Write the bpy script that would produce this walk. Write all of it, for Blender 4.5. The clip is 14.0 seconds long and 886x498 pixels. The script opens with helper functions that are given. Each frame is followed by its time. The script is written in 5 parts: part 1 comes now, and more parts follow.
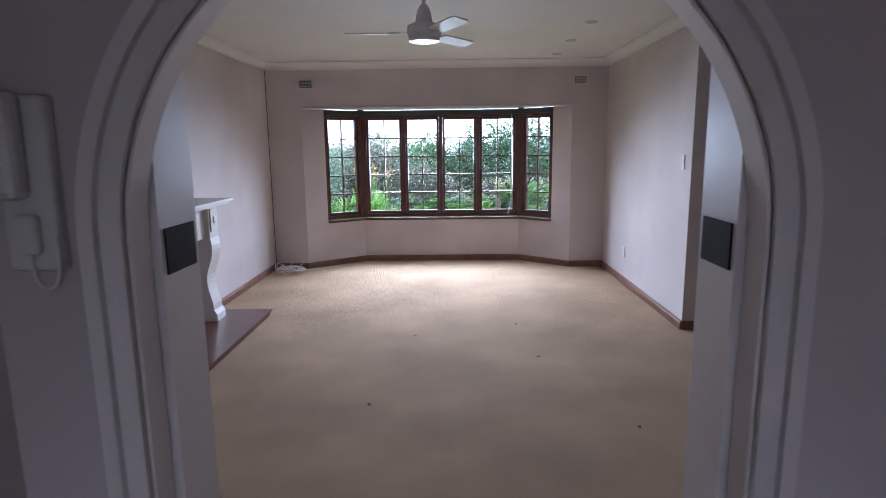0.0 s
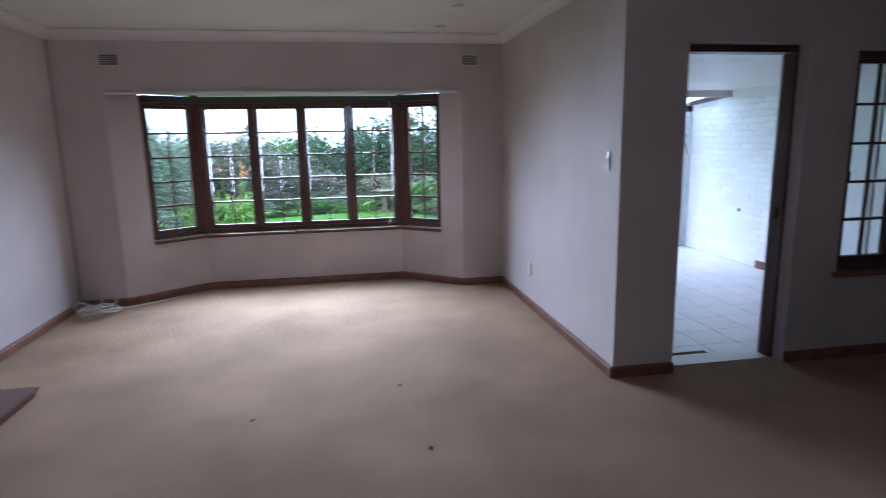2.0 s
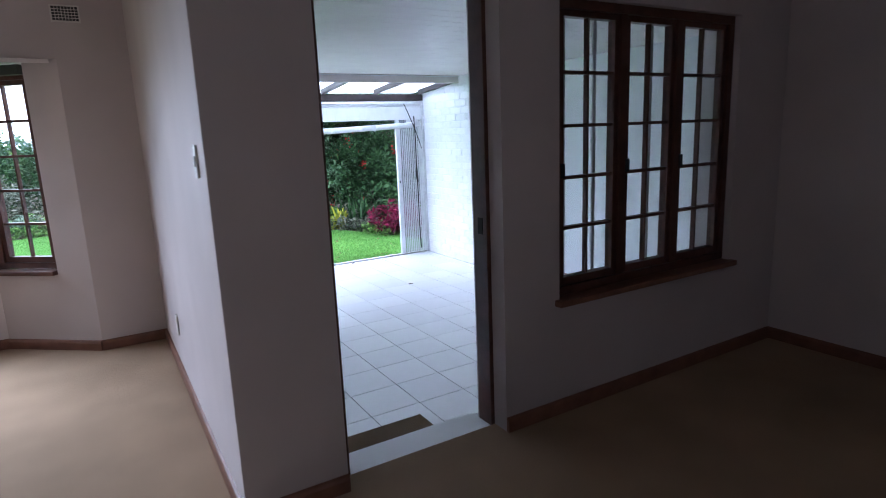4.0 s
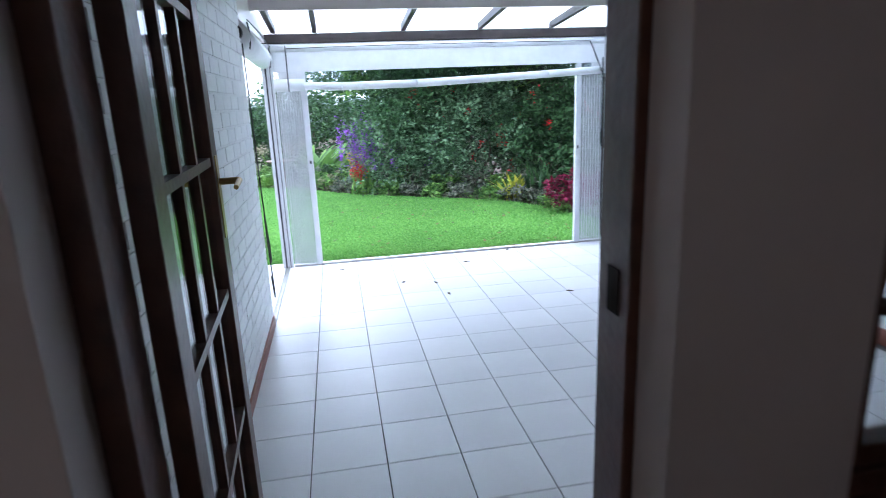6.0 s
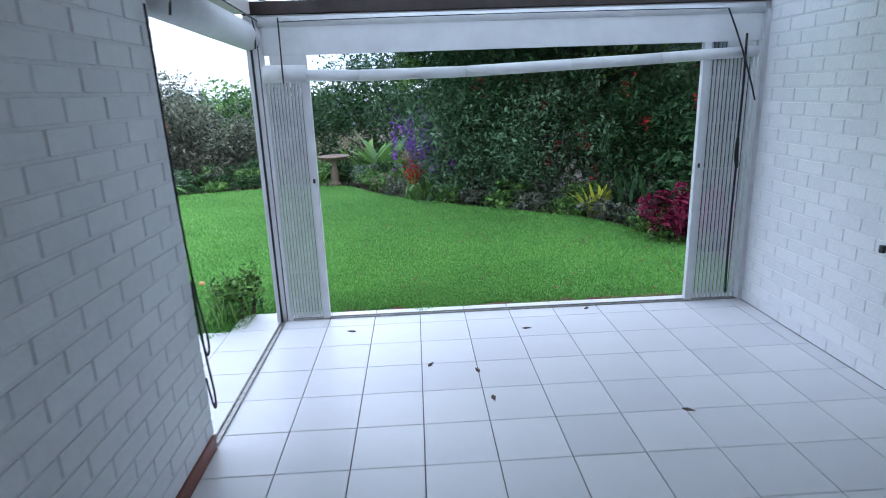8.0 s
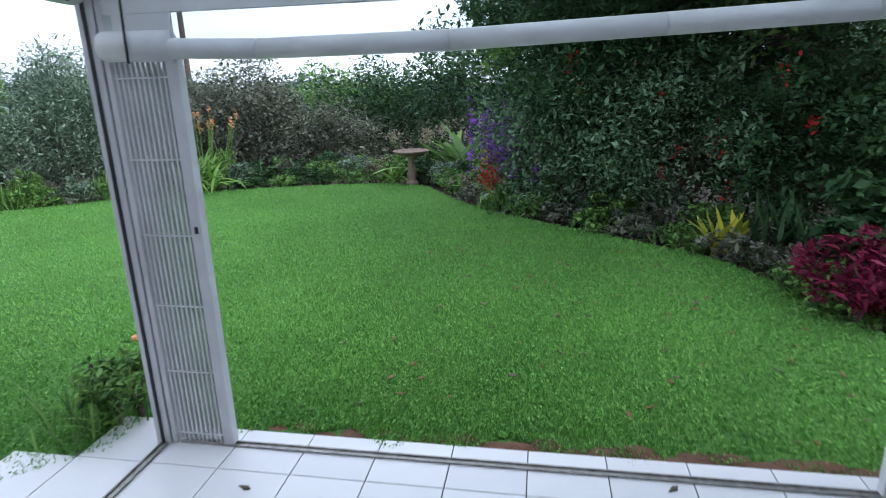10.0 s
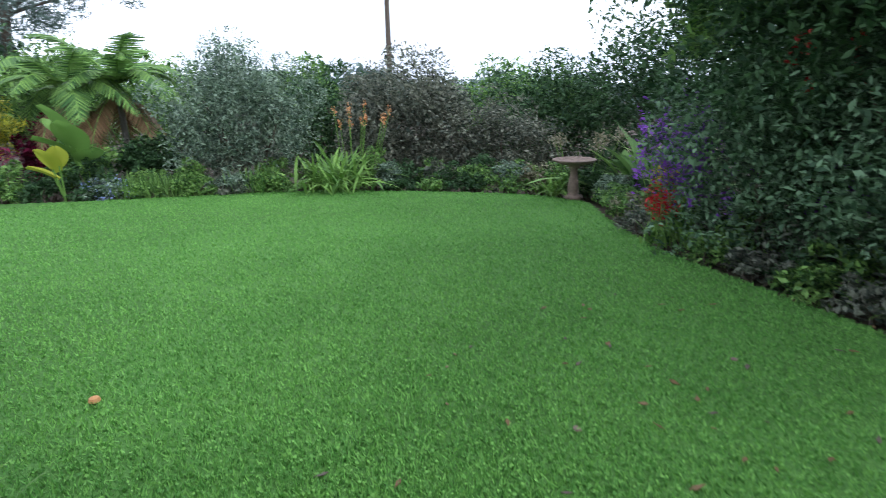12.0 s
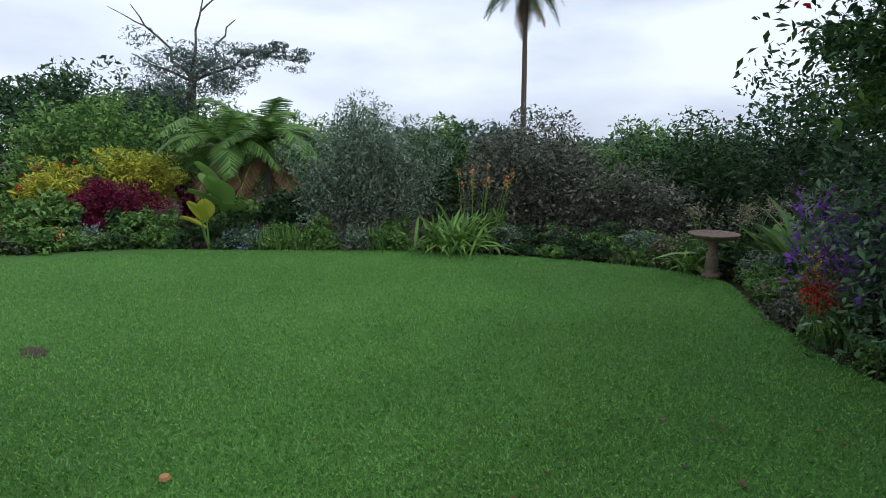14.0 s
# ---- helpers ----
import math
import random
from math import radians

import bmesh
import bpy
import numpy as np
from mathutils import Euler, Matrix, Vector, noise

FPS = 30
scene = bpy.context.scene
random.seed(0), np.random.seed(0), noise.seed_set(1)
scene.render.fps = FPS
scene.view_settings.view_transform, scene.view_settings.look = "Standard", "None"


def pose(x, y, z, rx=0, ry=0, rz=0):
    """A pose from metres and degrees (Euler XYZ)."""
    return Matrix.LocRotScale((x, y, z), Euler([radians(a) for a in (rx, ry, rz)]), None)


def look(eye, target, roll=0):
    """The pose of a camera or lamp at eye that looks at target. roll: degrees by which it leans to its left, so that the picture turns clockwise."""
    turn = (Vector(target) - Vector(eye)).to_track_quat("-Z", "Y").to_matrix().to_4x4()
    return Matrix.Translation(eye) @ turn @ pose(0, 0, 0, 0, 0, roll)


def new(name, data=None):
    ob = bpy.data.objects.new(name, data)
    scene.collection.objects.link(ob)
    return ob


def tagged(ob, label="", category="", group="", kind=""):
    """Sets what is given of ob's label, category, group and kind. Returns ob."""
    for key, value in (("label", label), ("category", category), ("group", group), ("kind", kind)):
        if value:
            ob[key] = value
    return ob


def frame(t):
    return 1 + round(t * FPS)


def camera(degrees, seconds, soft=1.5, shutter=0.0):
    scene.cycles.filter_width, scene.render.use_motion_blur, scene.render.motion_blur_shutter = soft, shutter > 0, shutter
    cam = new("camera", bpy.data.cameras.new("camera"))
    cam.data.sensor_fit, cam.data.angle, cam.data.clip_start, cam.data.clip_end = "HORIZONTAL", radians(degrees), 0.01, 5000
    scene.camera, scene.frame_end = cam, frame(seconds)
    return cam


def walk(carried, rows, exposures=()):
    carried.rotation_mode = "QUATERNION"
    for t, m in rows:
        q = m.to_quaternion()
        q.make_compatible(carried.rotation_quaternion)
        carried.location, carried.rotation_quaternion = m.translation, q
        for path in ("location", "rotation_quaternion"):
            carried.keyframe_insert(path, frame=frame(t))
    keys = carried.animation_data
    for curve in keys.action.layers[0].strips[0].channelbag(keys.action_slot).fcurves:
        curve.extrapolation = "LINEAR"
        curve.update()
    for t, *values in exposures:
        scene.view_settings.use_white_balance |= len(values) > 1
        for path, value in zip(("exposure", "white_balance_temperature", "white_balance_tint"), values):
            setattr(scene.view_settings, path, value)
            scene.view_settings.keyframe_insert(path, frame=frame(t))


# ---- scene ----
cam = camera(74.9, 14.0, soft=0.9, shutter=0.4)
PATH = [
    (0, (0.074, 0.289, 1.551), (0.038, 2.258, 1.202), -0.7),
    (0.5, (0.073, 0.605, 1.556), (0.033, 2.57, 1.204), -0.9),
    (1, (0.072, 1.01, 1.563), (0.037, 2.976, 1.206), -0.9),
    (1.5, (0.131, 1.365, 1.549), (0.196, 3.332, 1.191), -0.9),
    (2, (0.323, 1.70, 1.553), (0.653, 3.635, 1.182), -1.1),
    (2.5, (0.574, 2.058, 1.52), (1.255, 3.9, 1.144), -1.2),
    (3, (0.843, 2.312, 1.536), (1.869, 3.983, 1.143), -1.7),
    (3.2, (1.0, 2.43, 1.525), (2.09, 4.06, 1.135), -1.8),
    (5.3, (2.565, 3.766, 1.386), (3.174, 5.62, 0.949), -2.9),
    (5.5, (2.656, 3.919, 1.372), (3.194, 5.79, 0.912), -2.7),
    (6, (2.788, 4.311, 1.342), (3.124, 6.22, 0.848), -2.4),
    (6.5, (2.871, 4.728, 1.415), (3.086, 6.651, 0.908), -1.8),
    (7, (2.99, 5.144, 1.403), (3.162, 7.07, 0.893), -1.8),
    (7.2, (3.011, 5.314, 1.383), (3.167, 7.244, 0.879), -1.7),
    (9.3, (3.755, 7.157, 1.423), (3.618, 9.071, 0.858), -2.4),
    (9.5, (3.796, 7.362, 1.403), (3.607, 9.273, 0.841), -2.1),
    (10, (3.917, 7.898, 1.388), (3.586, 9.79, 0.829), -1.7),
    (10.5, (4.045, 8.38, 1.368), (3.596, 10.246, 0.806), -2.1),
    (11, (4.05, 8.88, 1.315), (3.456, 10.708, 0.761), -2.0),
    (11.5, (4.154, 9.306, 1.309), (3.405, 11.076, 0.757), -1.7),
    (12, (4.131, 9.618, 1.324), (3.189, 11.294, 0.774), -1.1),
    (12.5, (4.043, 9.858, 1.341), (2.942, 11.447, 0.83), -0.7),
    (13, (4.031, 9.977, 1.395), (2.805, 11.497, 0.959), -0.3),
    (13.5, (4.046, 10.022, 1.431), (2.757, 11.502, 1.05), -0.2),
    (14, (4.064, 10.028, 1.442), (2.745, 11.486, 1.076), -0.3),
]
walk(cam, [(t, look(eye, target, roll)) for t, eye, target, roll in PATH],
     [(0, 2.8, 5350, 15), (1.0, 2.65, 5250, 14), (2.0, 2.4, 5150, 14), (3.2, 2.55, 5200, 14), (5.3, 2.55, 5600, 13), (6.5, 2.25, 5400, 9), (7.2, 1.82, 5400, 9), (9.5, 0.95, 5700, 8), (11, 0.9, 5800, 8), (12.5, 0.75, 5800, 9), (13.5, 0.15, 5900, 9), (14, -0.15, 6000, 8)])

# ---- world, sun, exposure ----
W = bpy.data.worlds.new("world")
scene.world = W
W.use_nodes = True
wn, wl = W.node_tree.nodes, W.node_tree.links
bg = wn["Background"]
sky = wn.new("ShaderNodeTexSky")
sky.sky_type, sky.sun_disc = "NISHITA", False
sky.sun_elevation, sky.sun_rotation = radians(45), radians(98)
grey = wn.new("ShaderNodeHueSaturation")
grey.inputs["Saturation"].default_value = 0.22
wl.new(sky.outputs[0], grey.inputs["Color"])
wtc = wn.new("ShaderNodeTexCoord")
wmap = wn.new("ShaderNodeMapping")
wmap.inputs["Scale"].default_value = (1.2, 1.2, 4.0)
cloud = wn.new("ShaderNodeTexNoise")
cloud.inputs["Scale"].default_value, cloud.inputs["Detail"].default_value = 1.6, 6
cr = wn.new("ShaderNodeValToRGB")
cr.color_ramp.elements[0].position, cr.color_ramp.elements[0].color = 0.35, (5.4, 5.8, 7.0, 1)
cr.color_ramp.elements[1].position, cr.color_ramp.elements[1].color = 0.62, (9.2, 9.5, 10.2, 1)
wmix = wn.new("ShaderNodeMix")
wmix.data_type = "RGBA"
wmix.inputs["Factor"].default_value = 0.8
wl.new(wtc.outputs["Generated"], wmap.inputs[0])
wl.new(wmap.outputs[0], cloud.inputs["Vector"])
wl.new(cloud.outputs["Fac"], cr.inputs[0])
wl.new(grey.outputs[0], wmix.inputs[6])
wl.new(cr.outputs[0], wmix.inputs[7])
wl.new(wmix.outputs[2], bg.inputs["Color"])
bg.inputs["Strength"].default_value = 0.13

sun = new("sun", bpy.data.lights.new("sun", "SUN"))
sun.data.energy, sun.data.angle, sun.data.color = 1.0, radians(25), (1.0, 0.97, 0.92)
sun.matrix_world = look((34, 5, 34), (0, 10, 0))


def sky_lamp(x, y, z, tx, ty, tz, w, h, power):
    lamp = new("window_light", bpy.data.lights.new("window_light", "AREA"))
    lamp.data.shape, lamp.data.size, lamp.data.size_y = "RECTANGLE", w, h
    lamp.data.energy, lamp.data.color, lamp.data.spread = power, (0.86, 0.92, 1.0), radians(115)
    lamp.matrix_world = look((x, y, z), (tx, ty, tz))


sky_lamp(-0.09, 8.42, 1.45, -0.09, 6.6, 0.15, 2.0, 1.1, 24)


# ---- materials ----
def mat(name, a, b=None, scale=20.0, rough=0.6, metal=0.0, bump=0.0, bscale=None, detail=5, island=False, big=0.0, coords="Object", spec=0.5, rand=False):
    m = bpy.data.materials.new(name)
    m.use_nodes = True
    n, l = m.node_tree.nodes, m.node_tree.links
    p = n["Principled BSDF"]
    p.inputs["Roughness"].default_value, p.inputs["Metallic"].default_value = rough, metal
    p.inputs["Specular IOR Level"].default_value = spec
    b = b or tuple(c * 0.8 for c in a)
    tc = n.new("ShaderNodeTexCoord")
    nz = n.new("ShaderNodeTexNoise")
    nz.inputs["Scale"].default_value, nz.inputs["Detail"].default_value = scale, detail
    l.new(tc.outputs[coords], nz.inputs["Vector"])
    ramp = n.new("ShaderNodeValToRGB")
    ramp.color_ramp.elements[0].position, ramp.color_ramp.elements[1].position = 0.3, 0.7
    ramp.color_ramp.elements[0].color, ramp.color_ramp.elements[1].color = (*b, 1), (*a, 1)
    if island or rand:
        g = n.new("ShaderNodeObjectInfo" if rand else "ShaderNodeNewGeometry")
        add = n.new("ShaderNodeMath")
        add.operation = "MULTIPLY_ADD"
        add.inputs[1].default_value = 0.55 if island else 0.4
        sub = n.new("ShaderNodeMath")
        sub.operation = "MULTIPLY"
        sub.inputs[1].default_value = 0.5 if island else 0.6
        l.new(nz.outputs["Fac"], sub.inputs[0])
        l.new(g.outputs["Random" if rand else "Random Per Island"], add.inputs[0])
        l.new(sub.outputs[0], add.inputs[2])
        l.new(add.outputs[0], ramp.inputs[0])
    else:
        l.new(nz.outputs["Fac"], ramp.inputs[0])
    out = ramp.outputs[0]
    if big:
        nb = n.new("ShaderNodeTexNoise")
        nb.inputs["Scale"].default_value, nb.inputs["Detail"].default_value = big, 3
        l.new(tc.outputs[coords], nb.inputs["Vector"])
        mr = n.new("ShaderNodeMapRange")
        mr.inputs[1].default_value, mr.inputs[2].default_value = 0.3, 0.7
        mr.inputs[3].default_value, mr.inputs[4].default_value = 0.8, 1.12
        l.new(nb.outputs["Fac"], mr.inputs[0])
        mx = n.new("ShaderNodeMix")
        mx.data_type, mx.blend_type = "RGBA", "MULTIPLY"
        mx.inputs["Factor"].default_value = 1.0
        l.new(out, mx.inputs[6])
        l.new(mr.outputs[0], mx.inputs[7])
        out = mx.outputs[2]
    l.new(out, p.inputs["Base Color"])
    if bump:
        bn = n.new("ShaderNodeTexNoise")
        bn.inputs["Scale"].default_value, bn.inputs["Detail"].default_value = bscale or scale * 3, 6
        l.new(tc.outputs[coords], bn.inputs["Vector"])
        bp = n.new("ShaderNodeBump")
        bp.inputs["Strength"].default_value, bp.inputs["Distance"].default_value = bump, 0.01
        l.new(bn.outputs["Fac"], bp.inputs["Height"])
        l.new(bp.outputs[0], p.inputs["Normal"])
    return m


def leaf_mat(name, a, b, rough=0.5):
    m = mat(name, a, b, scale=1.2, rough=rough, island=True, spec=0.18)
    n, l = m.node_tree.nodes, m.node_tree.links
    p, o = n["Principled BSDF"], n["Material Output"]
    tr = n.new("ShaderNodeBsdfTranslucent")
    l.new(p.inputs["Base Color"].links[0].from_socket, tr.inputs["Color"])
    mx = n.new("ShaderNodeMixShader")
    mx.inputs[0].default_value = 0.25
    l.new(p.outputs[0], mx.inputs[1])
    l.new(tr.outputs[0], mx.inputs[2])
    l.new(mx.outputs[0], o.inputs["Surface"])
    return m


def clear_mat(name, tint, rough=0.02):
    m = bpy.data.materials.new(name)
    m.use_nodes = True
    n, l = m.node_tree.nodes, m.node_tree.links
    n.remove(n["Principled BSDF"])
    t = n.new("ShaderNodeBsdfTransparent")
    t.inputs[0].default_value = (*tint, 1)
    g = n.new("ShaderNodeBsdfGlossy")
    g.inputs["Roughness"].default_value = rough
    f = n.new("ShaderNodeLayerWeight")
    f.inputs[0].default_value = 0.5
    pw = n.new("ShaderNodeMath")
    pw.operation = "POWER"
    pw.inputs[1].default_value = 5.0
    sc = n.new("ShaderNodeMath")
    sc.operation = "MULTIPLY_ADD"
    sc.inputs[1].default_value, sc.inputs[2].default_value = 0.7, 0.03
    x = n.new("ShaderNodeMixShader")
    l.new(f.outputs["Facing"], pw.inputs[0])
    l.new(pw.outputs[0], sc.inputs[0])
    l.new(sc.outputs[0], x.inputs[0])
    l.new(t.outputs[0], x.inputs[1])
    l.new(g.outputs[0], x.inputs[2])
    l.new(x.outputs[0], n["Material Output"].inputs["Surface"])
    return m


PAINT = mat("wall_paint", (0.60, 0.54, 0.525), (0.56, 0.50, 0.485), scale=1.5, rough=0.7, bump=0.06, bscale=60, big=0.7)
CEIL = mat("ceiling_paint", (0.70, 0.69, 0.66), (0.66, 0.65, 0.62), scale=2, rough=0.8, bump=0.03, bscale=80)
GLOSSW = mat("white_gloss_paint", (0.74, 0.69, 0.66), (0.68, 0.63, 0.605), scale=4, rough=0.35, bump=0.05, bscale=30)
MANTELW = mat("mantel_plaster", (0.66, 0.64, 0.61), (0.60, 0.58, 0.56), scale=6, rough=0.5, bump=0.06, bscale=40)
CARPET = mat("carpet_pile", (0.53, 0.375, 0.25), (0.40, 0.28, 0.18), scale=260, rough=0.95, bump=0.9, bscale=420, big=1.3, spec=0.1)
WOOD = mat("dark_stained_wood", (0.115, 0.045, 0.028), (0.06, 0.022, 0.014), scale=14, rough=0.4, bump=0.15, bscale=50)
DARKWOOD = mat("near_black_timber", (0.04, 0.024, 0.02), (0.02, 0.012, 0.01), scale=14, rough=0.5, bump=0.15, bscale=50)
SKIRT = mat("skirting_wood", (0.22, 0.10, 0.06), (0.15, 0.065, 0.04), scale=10, rough=0.45, bump=0.1)
HEARTH = mat("hearth_tile", (0.12, 0.045, 0.035), (0.08, 0.028, 0.022), scale=9, rough=0.28, bump=0.05)
TILE = mat("white_floor_tile", (0.80, 0.79, 0.80), (0.73, 0.72, 0.74), scale=3.5, rough=0.32, bump=0.04, bscale=12, rand=True)
GROUT = mat("dark_grout", (0.16, 0.15, 0.14), (0.09, 0.085, 0.08), scale=30, rough=0.9)
BRICKW = mat("painted_brick", (0.86, 0.86, 0.87), (0.79, 0.79, 0.81), scale=25, rough=0.6, bump=0.35, bscale=45, rand=True)
MORTAR = mat("painted_mortar", (0.85, 0.85, 0.86), (0.77, 0.77, 0.79), scale=40, rough=0.8, bump=0.3, bscale=70)
TERRA = mat("terracotta_skirting", (0.26, 0.085, 0.055), (0.18, 0.06, 0.04), scale=12, rough=0.45, bump=0.1)
ALU = mat("white_aluminium", (0.70, 0.70, 0.72), (0.60, 0.60, 0.62), scale=8, rough=0.35, bump=0.03)
RUBBER = mat("black_rubber", (0.02, 0.02, 0.022), scale=20, rough=0.6)
TRACK = mat("dull_aluminium_track", (0.45, 0.44, 0.42), (0.25, 0.24, 0.22), scale=30, rough=0.45, metal=0.6)
CANVAS = mat("white_blind_canvas", (0.72, 0.72, 0.73), (0.64, 0.64, 0.65), scale=9, rough=0.6, bump=0.12, bscale=25)
BRASS = mat("brass", (0.55, 0.38, 0.14), (0.40, 0.27, 0.10), scale=20, rough=0.3, metal=0.9)
STEEL = mat("dark_bronze_plate", (0.03, 0.018, 0.014), (0.02, 0.012, 0.01), scale=20, rough=0.7, spec=0.1)
PLASTIC = mat("white_plastic", (0.62, 0.60, 0.56), (0.58, 0.56, 0.52), scale=12, rough=0.4)
CORD = mat("cream_cable", (0.62, 0.58, 0.52), scale=12, rough=0.5)
BLACKCORD = mat("black_cable", (0.015, 0.015, 0.017), scale=12, rough=0.5)
FANM = mat("white_enamel", (0.74, 0.74, 0.72), scale=12, rough=0.25)
MATM = mat("coir_doormat", (0.22, 0.14, 0.075), (0.13, 0.08, 0.04), scale=220, rough=0.95, bump=0.8)
REDSOIL = mat("red_bare_soil", (0.17, 0.085, 0.05), (0.09, 0.045, 0.028), scale=12, rough=0.95, bump=0.8, bscale=40)
DARKBLIND = mat("dark_green_blind", (0.05, 0.06, 0.05), scale=12, rough=0.5)
STONE = mat("weathered_stone", (0.26, 0.18, 0.135), (0.13, 0.095, 0.075), scale=18, rough=0.85, bump=0.5, bscale=60)
SOIL = mat("garden_soil", (0.075, 0.05, 0.032), (0.04, 0.028, 0.018), scale=6, rough=0.95, bump=0.8, bscale=30)
# turf coloured darker than the blades, for the shade in the gaps between them
LAWNM = mat("lawn_turf", (0.12, 0.25, 0.055), (0.055, 0.14, 0.03), scale=45, rough=0.85, bump=1.0, bscale=110, big=0.5, spec=0.15)
BARK = mat("bark", (0.13, 0.10, 0.075), (0.07, 0.055, 0.04), scale=14, rough=0.9, bump=0.6)
PALEBARK = mat("grey_bark", (0.30, 0.28, 0.25), (0.18, 0.165, 0.15), scale=9, rough=0.9, bump=0.4)
GRASS = leaf_mat("grass_blades", (0.225, 0.455, 0.10), (0.10, 0.255, 0.052), 0.55)
DEEP = leaf_mat("deep_green_leaves", (0.075, 0.145, 0.055), (0.02, 0.05, 0.02))
MID = leaf_mat("mid_green_leaves", (0.22, 0.37, 0.09), (0.05, 0.12, 0.035))
OLIVE = leaf_mat("blue_grey_leaves", (0.30, 0.385, 0.275), (0.06, 0.10, 0.07))
BRONZE = leaf_mat("bronze_green_leaves", (0.235, 0.245, 0.18), (0.04, 0.055, 0.04))
LIME = leaf_mat("lime_leaves", (0.66, 0.62, 0.07), (0.26, 0.32, 0.05))
STRAP = leaf_mat("strap_leaves", (0.24, 0.40, 0.09), (0.10, 0.20, 0.05))
WINE = leaf_mat("wine_red_leaves", (0.21, 0.016, 0.055), (0.07, 0.008, 0.022))
PURPLE = leaf_mat("purple_petals", (0.36, 0.13, 0.62), (0.17, 0.06, 0.36))
REDP = leaf_mat("red_petals", (0.55, 0.028, 0.03), (0.32, 0.016, 0.02))
BLUEP = leaf_mat("pale_blue_petals", (0.30, 0.36, 0.58), (0.20, 0.24, 0.42))
ORANGEP = leaf_mat("orange_petals", (0.75, 0.42, 0.20), (0.55, 0.24, 0.10))
PALEP = leaf_mat("pale_straw_seedheads", (0.36, 0.32, 0.22), (0.22, 0.21, 0.13))
DRY = leaf_mat("dry_fronds", (0.28, 0.18, 0.09), (0.15, 0.09, 0.045))
# grey-green with the haze of distance mixed into the leaf colour
FARG = leaf_mat("haze_tinted_leaves", (0.20, 0.27, 0.23), (0.09, 0.13, 0.11))
BLUEG = leaf_mat("blue_green_leaves", (0.22, 0.34, 0.19), (0.04, 0.085, 0.04))
YELLOWP = leaf_mat("yellow_petals", (0.68, 0.52, 0.08), (0.5, 0.36, 0.05))
GLASS = clear_mat("window_glass", (0.93, 0.95, 0.95))
PVC = clear_mat("clear_pvc", (0.80, 0.83, 0.85), 0.15)
ROOFM = bpy.data.materials.new("translucent_roof_sheet")
ROOFM.use_nodes = True
_n, _l = ROOFM.node_tree.nodes, ROOFM.node_tree.links
_t = _n.new("ShaderNodeBsdfTranslucent")
_t.inputs[0].default_value = (0.82, 0.85, 0.86, 1)
_l.new(_t.outputs[0], _n["Material Output"].inputs["Surface"])


# ---- mesh helpers ----
def box(bm, x0, x1, y0, y1, z0, z1, bevel=0.0):
    r = bmesh.ops.create_cube(bm, size=1, matrix=Matrix.LocRotScale(((x0 + x1) / 2, (y0 + y1) / 2, (z0 + z1) / 2), None, (x1 - x0, y1 - y0, z1 - z0)))
    if bevel:
        bmesh.ops.bevel(bm, geom=list({e for v in r["verts"] for e in v.link_edges}), offset=bevel, segments=2, affect="EDGES", profile=0.5)
    return bm


def cubes(*spans, bevel=0.0):
    bm = bmesh.new()
    for s in spans:
        box(bm, *s, bevel=bevel)
    return bm


def rod(bm, a, b, r0, r1=None, seg=10):
    a, b = Vector(a), Vector(b)
    d = b - a
    m = Matrix.Translation((a + b) / 2) @ d.to_track_quat("Z", "Y").to_matrix().to_4x4()
    bmesh.ops.create_cone(bm, cap_ends=True, segments=seg, radius1=r0, radius2=r0 if r1 is None else r1, depth=d.length, matrix=m)
    return bm


def lathe(profile, seg=24):
    bm = bmesh.new()
    rings = [[bm.verts.new((r * math.cos(2 * math.pi * i / seg), r * math.sin(2 * math.pi * i / seg), z)) for i in range(seg)] for r, z in profile]
    for lo, hi in zip(rings, rings[1:]):
        for i in range(seg):
            bm.faces.new((lo[i], lo[(i + 1) % seg], hi[(i + 1) % seg], hi[i]))
    bm.faces.new(rings[0][::-1])
    bm.faces.new(rings[-1])
    return bm


def prism(outline, depth, axis):
    """Closed outline of 2D points pushed out along an axis ('x' or 'y' or 'z') from depth[0] to depth[1]."""
    bm = bmesh.new()
    put = {"x": lambda u, v, d: (d, u, v), "y": lambda u, v, d: (u, d, v), "z": lambda u, v, d: (u, v, d)}[axis]
    lo = [bm.verts.new(put(u, v, depth[0])) for u, v in outline]
    hi = [bm.verts.new(put(u, v, depth[1])) for u, v in outline]
    for i in range(len(lo)):
        j = (i + 1) % len(lo)
        bm.faces.new((lo[i], lo[j], hi[j], hi[i]))
    bm.faces.new(lo[::-1])
    bm.faces.new(hi)
    bmesh.ops.recalc_face_normals(bm, faces=bm.faces)
    return bm


def finish(name, bm, material, smooth=False):
    me = bpy.data.meshes.new(name)
    bm.normal_update()
    bm.to_mesh(me)
    bm.free()
    me.materials.append(material)
    if smooth:
        me.polygons.foreach_set("use_smooth", [True] * len(me.polygons))
    return me


def part(name, bm, material, parent, label="", smooth=False, m=None):
    ob = new(name, finish(name, bm, material, smooth))
    if parent is not None:
        ob.parent = parent
    if m is not None:
        ob.matrix_basis = m
    return tagged(ob, label)


def empty(name, m, label, category, group="", kind=""):
    ob = new(name)
    ob.empty_display_size = 0.1
    ob.matrix_basis = m
    return tagged(ob, label, category, group, kind)


def solid(name, bm, material, label, category, kind="", group="", smooth=False, m=None):
    return tagged(part(name, bm, material, None, "", smooth, m), label, category, group, kind)


